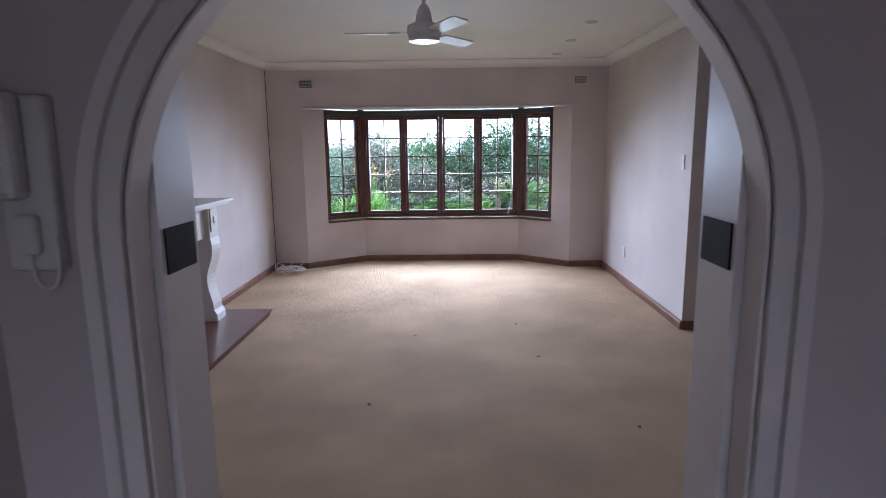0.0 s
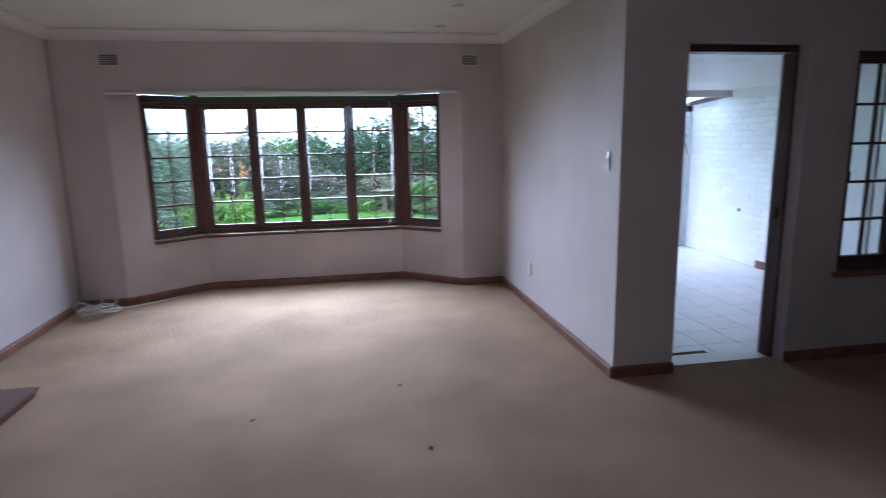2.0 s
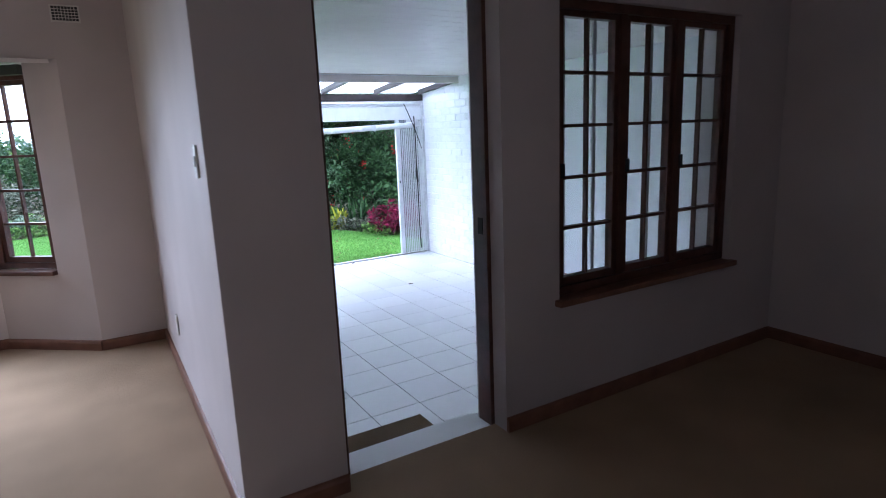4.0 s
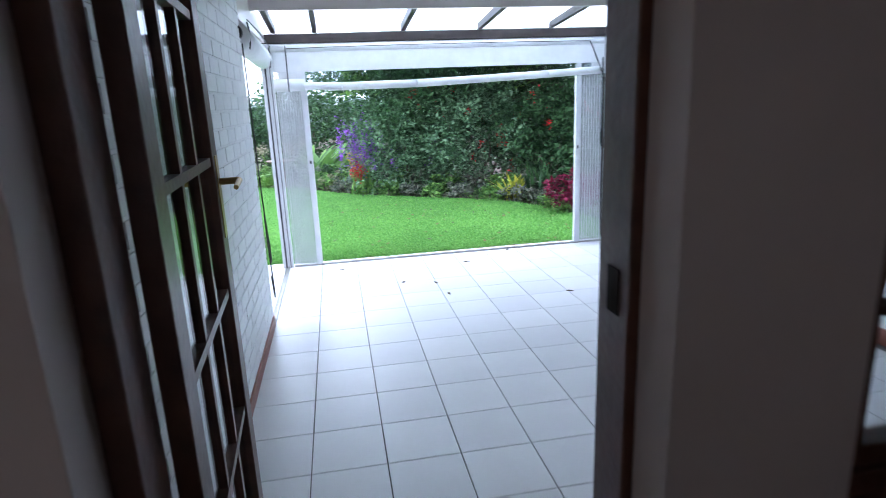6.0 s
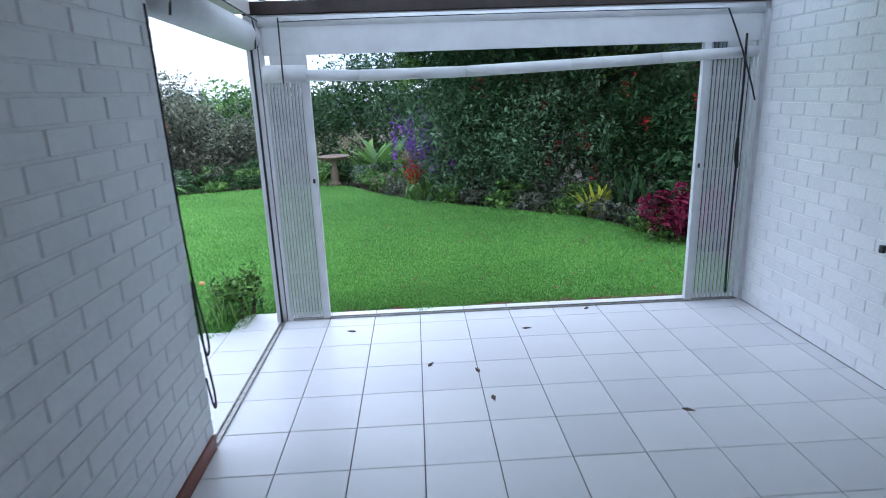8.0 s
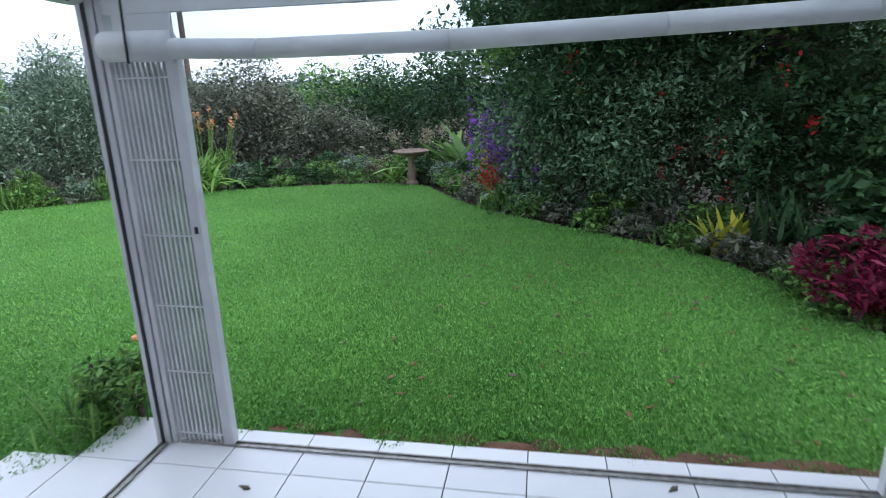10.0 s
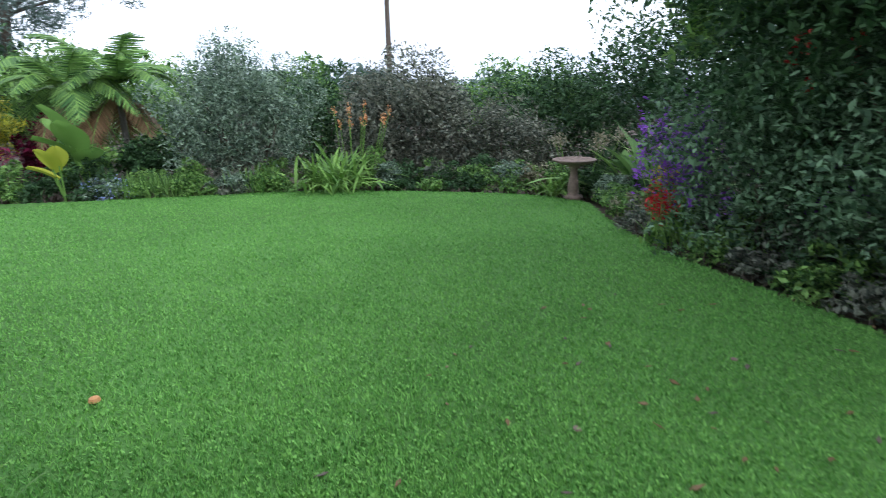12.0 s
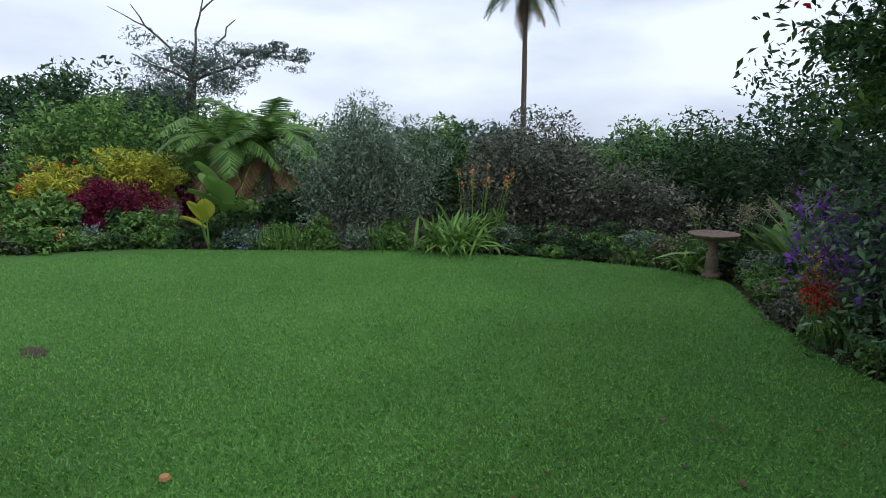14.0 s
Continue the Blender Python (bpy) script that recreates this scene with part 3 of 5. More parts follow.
air_vent(pose(-1.74, YN, 2.33), "small white grid air vent high on the wall")
air_vent(pose(1.655, YN, 2.34), "small white grid air vent high on the wall")
air_vent(pose(2.90, YD, 2.42), "small white grid air vent above the door")
sw = empty("light_switch", pose(XE, 5.19, 1.40), "narrow white light switch", "switch")
part("plate", cubes((-0.009, -0.001, -0.025, 0.025, -0.06, 0.06), bevel=0.002), PLASTIC, sw)
part("rocker", cubes((-0.014, -0.0095, -0.009, 0.009, -0.02, 0.02), bevel=0.002), PLASTIC, sw)
so = empty("wall_socket", pose(XE, 6.74, 0.36), "cream wall socket near the floor", "socket")
part("plate", cubes((-0.01, -0.001, -0.04, 0.04, -0.06, 0.06), bevel=0.002), PLASTIC, so)
part("rocker", cubes((-0.014, -0.0105, -0.02, 0.0, 0.01, 0.035), bevel=0.001), PLASTIC, so)
se = empty("alarm_sensor", pose(5.0, YD, 2.27), "small white alarm sensor on the wall", "sensor")
part("housing", cubes((-0.03, 0.03, -0.04, -0.001, -0.05, 0.05), bevel=0.008), PLASTIC, se)

rng = random.Random(5)
cpts = []
for i in range(60):
    a = i * 0.9
    r = 0.15 + 0.07 * math.sin(i * 1.7)
    cpts.append((-1.98 + r * math.cos(a) * 1.05, 7.38 + r * math.sin(a), 0.012 + 0.08 * (0.5 + 0.5 * math.sin(i * 2.3)) + (0.10 if i % 13 == 0 else 0)))
cpts += [(-1.8, 7.55, 0.01), (-1.65, 7.62, 0.01), (-1.5, 7.75, 0.012), (-1.4, 7.84, 0.01)]
cable("cable_coil", cpts, 0.0055, CORD, "tangle of cream cable on the carpet")
cable("cable_end", [(-1.98, 7.46, 0.01), (-2.0, 7.5, 0.1), (-1.98, 7.51, 0.18), (-1.95, 7.47, 0.22)], 0.005, CORD, "stiff cream cable end standing up")
cable("corner_cable", [(XW + 0.012, YN - 0.012, z) for z in (0.08, 0.6, 1.2, 1.8, 2.5)], 0.0035, BLACKCORD, "thin dark cable run up the corner")
for i, (x, y) in enumerate(((0.62, 5.2), (-0.45, 3.6), (1.1, 3.3), (-0.25, 4.9), (0.7, 4.4))):
    solid("carpet_fluff", lathe([(0.004, 0.001), (0.013, 0.003), (0.009, 0.008), (0.003, 0.010)], 7), BARK, "tiny dark bit of debris on the carpet", "debris", group="carpet debris", m=pose(x, y, 0, 0, 0, 40 * i))

# ---- patio ----
YG, XB, XB2, YK, YE = 9.99, 5.635, 5.92, 8.10, 8.42
solid("floor_patio", cubes((XP - 0.02, XB + 0.5, YD + 0.25, YG + 0.13, PZ - 0.15, PZ - 0.008)), GROUT, "dark grout bed under the patio tiles", "floor", "structure")
PZC = 2.14
solid("ceiling_patio", cubes(*[(XP - 0.03, XB2, y, y + 0.138, PZC, PZC + 0.02) for y in np.arange(YD + 0.25, 9.0, 0.142)], (XP - 0.03, XB2, YD + 0.25, 9.05, PZC + 0.021, PZC + 0.04)), GLOSSW, "white boarded patio ceiling", "ceiling", "structure")
solid("trim_fascia", cubes((XP - 0.03, XB2, 9.06, 9.09, 2.05, 2.25)), GLOSSW, "white fascia board across the patio ceiling", "fascia", "structure")
solid("roof_sheet", prism([(9.05, 2.125), (10.22, 2.02), (10.22, 2.024), (9.05, 2.129)], (XP - 0.12, XB), "x"), ROOFM, "translucent white corrugated roof sheet", "roof", "structure")
for x in (2.33, 2.69, 3.49, 4.22, 4.93, 5.58):
    solid("rafter", prism([(9.095, 2.055), (9.095, 2.12), (9.955, 2.042), (9.955, 1.985)], (x - 0.022, x + 0.022), "x"), DARKWOOD, "dark-stained timber rafter under the roof sheet", "rafter", group="patio rafters")
solid("beam", cubes((XP - 0.06, XB, 9.96, 10.03, 1.905, 1.985), bevel=0.004), DARKWOOD, "dark-stained timber beam over the patio opening", "beam", "structure")
solid("fascia_board", cubes((XP - 0.06, XB, 9.975, 10.02, 1.66, 1.904), bevel=0.003), ALU, "white board under the beam", "fascia", "structure")
wall("wall_patio_west", cubes((XP - 0.028, XP - 0.0025, YD + 0.25, YE, PZ, PZC)), MORTAR, "white painted brick wall with open joints")
wall("wall_patio_end", cubes((XE, XP - 0.006, 7.93, YE, PZ - 0.3, PZC)), BRICKW, "white painted wall end")
wall("wall_patio_east", cubes((XB + 0.0025, XB + 0.5, YK, 10.1, PZ, 2.6)), MORTAR, "white painted brick wall with open joints")
wall("wall_patio_east_near", cubes((XB2, XB2 + 0.2, YD + 0.2, YK, PZ, 2.6)), MORTAR, "white painted wall beside the patio")


def tile_skirt(spans):
    solid("baseboard", cubes(*spans, bevel=0.003), TERRA, "terracotta-brown tile skirting", "skirting", "structure")


tile_skirt([(XP - 0.004, XP + 0.012, YD + 0.26, YE - 0.01, PZ - 0.002, PZ + 0.075)])
tile_skirt([(XB - 0.02, XB + 0.3, YK - 0.014, YK - 0.001, PZ - 0.002, PZ + 0.10)])
tile_skirt([(XB - 0.02, XB - 0.007, YK, YK + 0.24, PZ - 0.002, PZ + 0.10)])
tile_skirt([(XB2 - 0.014, XB2 - 0.001, YD + 0.26, YK - 0.02, PZ - 0.002, PZ + 0.10)])
solid("door_mat", cubes((2.44, 3.14, YD + 0.32, YD + 0.70, PZ + 0.001, PZ + 0.018), bevel=0.005), MATM, "brown coir doormat on the tiles", "doormat")

# corner post with tracks
post = empty("corner_post", pose(2.24, YG, PZ), "white aluminium corner post with black rubber seals", "post")
part("post_body", cubes((-0.05, 0.02, -0.03, 0.05, 0, 2.08), bevel=0.003), ALU, post)
part("seal_strip", cubes((-0.022, -0.008, -0.036, -0.0305, 0, 1.95)), RUBBER, post, "black rubber seal")
part("seal_strip", cubes((0.0205, 0.026, -0.02, -0.004, 0, 1.95)), RUBBER, post, "black rubber seal")
part("channel", cubes((0.027, 0.05, -0.024, 0.03, 0, 1.95), bevel=0.002), ALU, post)
solid("corner_post_east", cubes((XB - 0.03, XB + 0.004, YG - 0.03, YG + 0.08, PZ, 1.85), bevel=0.003), ALU, "white aluminium post against the brick wall", "post")
tr = empty("gate_track", pose(0, 0, PZ), "grey metal floor track of the sliding gates", "track", kind="structure")
part("rail", cubes((2.30, XB - 0.03, YG - 0.018, YG - 0.011, 0.001, 0.012), (2.30, XB - 0.03, YG + 0.011, YG + 0.018, 0.001, 0.012), (2.30, XB - 0.03, YG - 0.011, YG + 0.011, 0.001, 0.004)), TRACK, tr)
part("rail", cubes((XP - 0.03, XP - 0.022, YE + 0.01, YG - 0.035, 0.001, 0.012), (XP, XP + 0.008, YE + 0.01, YG - 0.035, 0.001, 0.012), (XP - 0.022, XP, YE + 0.01, YG - 0.035, 0.001, 0.004)), TRACK, tr)


def trellis_gate(x0, x1, lead, n):
    """A folded concertina gate: many thin upright bars, rows of pivots and one broad leading stile."""
    g = empty("trellis_gate", pose(0, YG, PZ), "folded white steel concertina security gate", "gate", "patio gates")
    z1 = 1.70 if lead > 0 else 1.84
    lo, hi = (x0, x1 - 0.05) if lead > 0 else (x0 + 0.05, x1)
    for i in range(n):
        x = lo + (hi - lo) * (i + 0.5) / n
        o = 0.008 if i % 2 else -0.008
        part("bar", cubes((x - 0.0036, x + 0.0036, o - 0.009, o + 0.009, 0.02, z1)), ALU, g)
    for k in range(6):
        z = 0.06 + 0.31 * k
        part("pivot_row", cubes((lo, hi, -0.022, -0.0175, z - 0.003, z + 0.003)), ALU, g)
    s0, s1 = (x1 - 0.05, x1) if lead > 0 else (x0, x0 + 0.05)
    part("lead_stile", cubes((s0, s1, -0.024, 0.02, 0.015, z1), bevel=0.003), ALU, g)
    # black pad on the stile, drawn for the dark inside of the keyhole
    part("lock_hole_shade", cubes(((s0 + s1) / 2 - 0.008, (s0 + s1) / 2 + 0.008, -0.0265, -0.0245, 1.0, 1.03)), RUBBER, g)


trellis_gate(2.30, 2.572, 1, 20)
trellis_gate(5.205, XB - 0.04, -1, 24)

# roll-down weather blind across the opening
bl = empty("roll_blind", pose(0, YG - 0.07, 0), "half-raised white canvas blind with a clear plastic window", "blind")
part("canvas_band", cubes((2.30, XB - 0.06, 0.045, 0.055, 1.655, 1.89), bevel=0.003), CANVAS, bl)
part("head_tube", rod(bmesh.new(), (2.28, 0.06, 1.86), (XB - 0.05, 0.06, 1.86), 0.035, seg=16), CANVAS, bl, smooth=True)
part("clear_window", cubes((2.57, 5.36, 0.048, 0.051, 1.54, 1.655)), PVC, bl, "clear plastic window").visible_shadow = False
part("side_band", cubes((2.33, 2.57, 0.045, 0.055, 1.51, 1.655)), CANVAS, bl)
part("side_band", cubes((5.36, 5.55, 0.045, 0.055, 1.56, 1.655)), CANVAS, bl)
hem = bmesh.new()
hp = [(2.30, 1.54), (2.9, 1.517), (3.6, 1.52), (4.3, 1.542), (4.9, 1.563), (5.56, 1.59)]
for (a, za), (b, zb) in zip(hp, hp[1:]):
    rod(hem, (a, 0.045, za), (b + 0.004, 0.045, zb), 0.036, 0.036, 14)
part("hem_roll", hem, CANVAS, bl, smooth=True)
part("end_roll", rod(bmesh.new(), (2.29, 0.04, 1.545), (2.56, 0.04, 1.54), 0.055, seg=18), CANVAS, bl, smooth=True)
cable("strap", [(2.42, -0.002, 1.88), (2.42, -0.004, 1.76), (2.42, -0.018, 1.60), (2.42, -0.02, 1.48)], 0.005, BLACKCORD, "", bl)
cable("strap", [(5.32, 0.0, 1.86), (5.40, -0.004, 1.70), (5.50, -0.01, 1.45), (5.55, -0.015, 1.27)], 0.006, BLACKCORD, "", bl)
cable("pull_cord", [(2.42, 0.01, 1.855), (3.2, 0.01, 1.87), (4.2, 0.01, 1.87), (5.32, 0.01, 1.86)], 0.003, BLACKCORD, "", bl)
cable("tied_cord", [(5.46, YG - 0.07, 1.7), (5.47, YG - 0.08, 1.3), (5.45, YG - 0.08, 1.05), (5.49, YG - 0.08, 0.75), (5.44, YG - 0.08, 0.9), (5.48, YG - 0.08, 1.2), (5.46, YG - 0.08, 0.3), (5.48, YG - 0.08, -0.1)], 0.008, BLACKCORD, "dark cords tied in a bundle beside the gate")
side = empty("side_blind", pose(2.215, 0, 0), "rolled white canvas blind over the side opening", "blind")
part("roll", rod(bmesh.new(), (0, 8.44, 1.815), (0, 9.93, 1.775), 0.085, seg=20), CANVAS, side, smooth=True)
part("end_cap", rod(bmesh.new(), (0, 8.38, 1.825), (0, 8.44, 1.825), 0.05, seg=16), RUBBER, side, "black end bracket")
cable("strap", [(0.07, 8.53, 1.90), (0.088, 8.53, 1.82), (0.07, 8.53, 1.73)], 0.005, BLACKCORD, "", side)
cable("strap", [(0.07, 9.82, 1.86), (0.088, 9.82, 1.78), (0.07, 9.82, 1.69)], 0.005, BLACKCORD, "", side)
cable("pull_cord", [(0.08, 8.46, 1.905), (0.10, 9.0, 1.89), (0.08, 9.9, 1.86)], 0.004, BLACKCORD, "", side)
solid("side_lintel", cubes((XE, XP, YE + 0.002, 9.95, 1.91, 2.25)), GLOSSW, "white lintel over the side opening", "lintel", "structure")
cable("hanging_cord", [(2.262, 8.355, 1.75), (2.266, 8.36, 1.3), (2.268, 8.36, 0.9), (2.27, 8.40, 0.55), (2.275, 8.46, 0.35), (2.275, 8.42, 0.25), (2.27, 8.37, 0.40), (2.27, 8.37, 0.8), (2.27, 8.39, 0.3), (2.275, 8.45, 0.05), (2.275, 8.40, -0.02), (2.27, 8.37, 0.2)], 0.005, BLACKCORD, "loops of black cord hanging on the wall end")
solid("tap_stub", cubes((XB - 0.03, XB - 0.006, 8.72, 8.745, 0.52, 0.56), bevel=0.004), RUBBER, "small dark fitting on the brick wall", "fitting")

# ---- garden ground ----
def lawn_z(x, y):
    return -0.20 - 0.034 * max(0.0, y - 10.1) + 0.012 * math.sin(x * 0.9) * math.sin(y * 0.7)


# far ground in one sheet
gb = bmesh.new()
bmesh.ops.create_grid(gb, x_segments=60, y_segments=60, size=400)
for v in gb.verts:
    d = math.hypot(v.co.x, v.co.y - 10)
    v.co.z = -0.75 - (0.02 * (d - 20) if d > 20 else 0) + 0.02 * max(0, d - 160)
solid("ground", gb, SOIL, "dark planted ground around the lawn", "ground", "structure")

EDGE = [(6.05, 10.2), (5.95, 11.4), (5.75, 12.3), (5.45, 13.2), (4.7, 14.0), (3.9, 14.75), (3.1, 15.6), (2.3, 16.9), (1.7, 17.95), (1.0, 18.2), (0.3, 18.15), (-0.9, 17.8), (-1.9, 17.3), (-2.7, 16.9), (-3.6, 16.0), (-4.6, 15.0), (-5.6, 14.0), (-6.2, 13.2), (-6.6, 12.0), (-6.9, 10.5), (-7.0, 8.2)]


def site(x, y, z=0.0):
    """A place in the garden, from the plan's first survey to the fitted one."""
    return 1.028 * x, 10.03 + 1.04 * (y - 9.93), z + 0.06


EDGE = [site(*e)[:2] for e in EDGE]


def edge_curve(step=4):
    out = []
    P = [EDGE[0]] + EDGE + [EDGE[-1]]
    for i in range(1, len(P) - 2):
        for k in range(step):
            t = k / step
            q = []
            for c in (0, 1):
                a, b, d, e = P[i - 1][c], P[i][c], P[i + 1][c], P[i + 2][c]
                q.append(0.5 * (2 * b + (d - a) * t + (2 * a - 5 * b + 4 * d - e) * t * t + (3 * b - a - 3 * d + e) * t ** 3))
            out.append(tuple(q))
    return out + [EDGE[-1]]


RIM = edge_curve()


def inside(x, y):
    """Whether a place lies on the lawn."""
    if y < 10.13 and x > 2.0 or y < 8.5:
        return False
    poly, hit = RIM + [(-7.2, 7.0), (6.22, 7.0)], False
    for (x0, y0), (x1, y1) in zip(poly, poly[1:] + poly[:1]):
        if (y0 > y) != (y1 > y) and x < (x1 - x0) * (y - y0) / (y1 - y0) + x0:
            hit = not hit
    return hit


lb = bmesh.new()
N = 150
gridv = {}
for i in range(N + 1):
    for j in range(N + 1):
        x, y = -7.6 + 14.1 * i / N, 7.6 + 11.5 * j / N
        gridv[i, j] = (x, y)
keep = {}


def lawn_vert(i, j):
    if (i, j) not in keep:
        x, y = gridv[i, j]
        keep[i, j] = lb.verts.new((x, y, lawn_z(x, y)))
    return keep[i, j]


for i in range(N):
    for j in range(N):
        x, y = gridv[i, j]
        if inside(x + 0.047, y + 0.038):
            lb.faces.new([lawn_vert(*c) for c in ((i, j), (i + 1, j), (i + 1, j + 1), (i, j + 1))])
solid("lawn", lb, LAWNM, "mown green lawn with small clover", "lawn", "structure", smooth=True)
# bed soil rises a little under the plants
bb = bmesh.new()
bmesh.ops.create_grid(bb, x_segments=70, y_segments=60, size=1, matrix=Matrix.LocRotScale((0, 17, 0), None, (16, 9.6, 1)))
for v in list(bb.verts):
    x, y = v.co.x, v.co.y
    v.co.z = lawn_z(x, y) - 0.03 + 0.03 * noise.noise(Vector((x, y, 0)) * 2) - 0.05 * max(0, y - 18.5) - 0.06 * (y > 7)
bmesh.ops.delete(bb, geom=[f for f in bb.faces if f.calc_center_median().y < 10.2 and f.calc_center_median().x > -6.0], context="FACES")
solid("planting_bed", bb, SOIL, "dark soil of the planting beds", "soil", "structure")


# ---- plants ----
def leaf_cloud(name, centers, size, material, seed, aspect=0.42, up=0.25, jitter=0.35):
    """A mesh of many small folded leaves at the given places."""
    g = np.random.default_rng(seed)
    n = len(centers)
    d = g.normal(size=(n, 3))
    d[:, 2] = d[:, 2] * 0.7 - up
    d /= np.linalg.norm(d, axis=1, keepdims=True)
    s = np.cross(np.array((0, 0, 1.0)) + 0.55 * g.normal(size=(n, 3)), d)
    s /= np.linalg.norm(s, axis=1, keepdims=True) + 1e-9
    u = np.cross(d, s)
    ln = size * (1 + jitter * g.normal(size=(n, 1))).clip(0.4, 1.8)
    w = ln * aspect
    base, tip = centers - d * ln / 2, centers + d * ln / 2
    mid = centers + u * w * 0.25
    v = np.stack([base, mid + s * w / 2 - d * ln * 0.06, tip, mid - s * w / 2 - d * ln * 0.06], axis=1).reshape(-1, 3)
    return raw_mesh(name, v, np.arange(4 * n).reshape(n, 4), material)


def crown_points(c, r, n, clumps, seed, low=-0.6, fill=0.35):
    """Leaf places in an uneven crown: clumps spread over an ellipsoid, with gaps between them."""
    g = np.random.default_rng(seed)
    d = g.normal(size=(clumps, 3))
    d /= np.linalg.norm(d, axis=1, keepdims=True)
    d[:, 2] = np.where(d[:, 2] < low, -d[:, 2] * 0.5, d[:, 2])
    rad = g.uniform(0.55, 1.0, size=(clumps, 1))
    cc = d * rad * (1 + 0.12 * g.normal(size=(clumps, 1)))
    cs = g.uniform(0.16, 0.34, size=clumps)
    k = g.integers(0, clumps, size=n)
    o = g.normal(size=(n, 3))
    o /= np.linalg.norm(o, axis=1, keepdims=True)
    p = cc[k] + o * (cs[k] * g.uniform(0.35, 1.0, size=n) ** 0.5)[:, None]
    m = int(n * fill)
    q = g.normal(size=(m, 3))
    q /= np.linalg.norm(q, axis=1, keepdims=True)
    p[:m] = q * g.uniform(0.25, 0.85, size=(m, 1))
    return p * np.array(r) + np.array(c)


def limb(bm, a, b, r0, r1, bend, g, seg=5):
    a, b = Vector(a), Vector(b)
    prev, pr = a, r0
    for i in range(1, seg + 1):
        t = i / seg
        q = a.lerp(b, t) + (Vector((g.uniform(-1, 1), g.uniform(-1, 1), g.uniform(-0.4, 0.4))) * bend if i < seg else Vector())
        rr = r0 + (r1 - r0) * t
        rod(bm, prev, q, pr, rr, 7)
        prev, pr = q, rr


def bush(name, label, category, x, y, z, r, n, size, leaf, seed, clumps=40, stems=4, low=-0.85, aspect=0.42, flowers=None, wood=None, lift=0.0, group="", up=0.25):
    """A shrub or tree: stems from the ground, a crown of small leaves, and flowers where it has them."""
    p = empty(name, pose(*site(x, y, z)), label, category, group)
    g = random.Random(seed)
    cz = lift + r[2] * 0.84
    for i in range(stems):
        bm = bmesh.new()
        a = 2 * math.pi * i / stems + g.uniform(-0.4, 0.4)
        limb(bm, (0.06 * math.cos(a), 0.06 * math.sin(a), -0.15), (r[0] * 0.55 * math.cos(a), r[1] * 0.55 * math.sin(a), cz + r[2] * g.uniform(-0.1, 0.45)), 0.02 + 0.02 * r[2], 0.006, 0.08 * r[0], g)
        part("stem", bm, wood or BARK, p)
    cr_ob = new("crown", leaf_cloud("crown", crown_points((0, 0, cz), r, n, clumps, seed, low), size, leaf, seed + 1, aspect, up))
    cr_ob.parent = p
    if flowers:
        fm, fn, fs, lo_z = flowers
        gg = np.random.default_rng(seed + 7)
        heads = crown_points((0, 0, cz), tuple(1.04 * c for c in r), max(6, fn // 14), 14, seed + 8, low, 0)
        q = heads[gg.integers(0, len(heads), fn)] + gg.normal(size=(fn, 3)) * np.array((0.035, 0.035, 0.06))
        q = q[q[:, 2] > cz + lo_z * r[2]]
        fo = new("flowers", leaf_cloud("flowers", q, fs, fm, seed + 9, 0.6))
        fo.parent = p
        tagged(fo, kind="stuff")
    return p


def blades_mesh(name, n, spread, length, width, material, seed, lean=(0.3, 1.0), droop=0.5, base=0.06, seg=5):
    """Arching strap leaves rising from one crown."""
    g = np.random.default_rng(seed)
    a = g.uniform(0, 2 * math.pi, n)
    ln = length * g.uniform(0.65, 1.1, n)
    le = g.uniform(lean[0], lean[1], n)
    root = np.stack([np.cos(a) * g.uniform(0, base, n), np.sin(a) * g.uniform(0, base, n), np.zeros(n)], 1)
    root[:, :2] += g.normal(size=(n, 2)) * spread
    t = np.linspace(0, 1, seg + 1)
    out = ln[:, None] * (le[:, None] * t * 0.75 + droop * 0.35 * t ** 2)
    z = ln[:, None] * (t * (1.05 - 0.45 * le[:, None]) - droop * le[:, None] * t ** 2.4 * 0.75)
    cx = root[:, None, 0] + np.cos(a)[:, None] * out
    cy = root[:, None, 1] + np.sin(a)[:, None] * out
    w = width * (np.sin(np.pi * (0.12 + 0.88 * t)) ** 0.7)[None, :] * g.uniform(0.7, 1.2, n)[:, None] / 2
    sx, sy = -np.sin(a)[:, None] * w, np.cos(a)[:, None] * w
    L = np.stack([cx - sx, cy - sy, z], 2)
    R = np.stack([cx + sx, cy + sy, z + 0.15 * w], 2)
    v = np.concatenate([L, R], 1).reshape(-1, 3)
    k = seg + 1
    f = [[i * 2 * k + j, i * 2 * k + j + 1, i * 2 * k + k + j + 1, i * 2 * k + k + j] for i in range(n) for j in range(seg)]
    return raw_mesh(name, v, np.array(f), material)


def strap_plant(name, label, x, y, z, n, spread, length, width, material, seed, lean=(0.3, 1.0), droop=0.5, category="plant", group=""):
    p = empty(name, pose(*site(x, y, z)), label, category, group)
    ob = new("leaves", blades_mesh("leaves", n, spread, length, width, material, seed, lean, droop))
    ob.parent = p
    return p


def flower_stalks(p, n, height, spread, head, material, seed, size=0.05, count=60, shape=(0.03, 0.03, 0.07)):
    g = np.random.default_rng(seed)
    for i in range(n):
        x, y = g.normal(size=2) * spread
        h = height * g.uniform(0.8, 1.05)
        stalk = part("stalk", rod(bmesh.new(), (x * 0.5, y * 0.5, 0), (x, y, h), 0.008, 0.006, 5), STRAP, p)
        ob = new("flower_head", leaf_cloud("flower_head", g.normal(size=(count, 3)) * np.array(shape) + np.array((x, y, h)), size, material, seed + 1 + i, 0.45))
        ob.parent = stalk


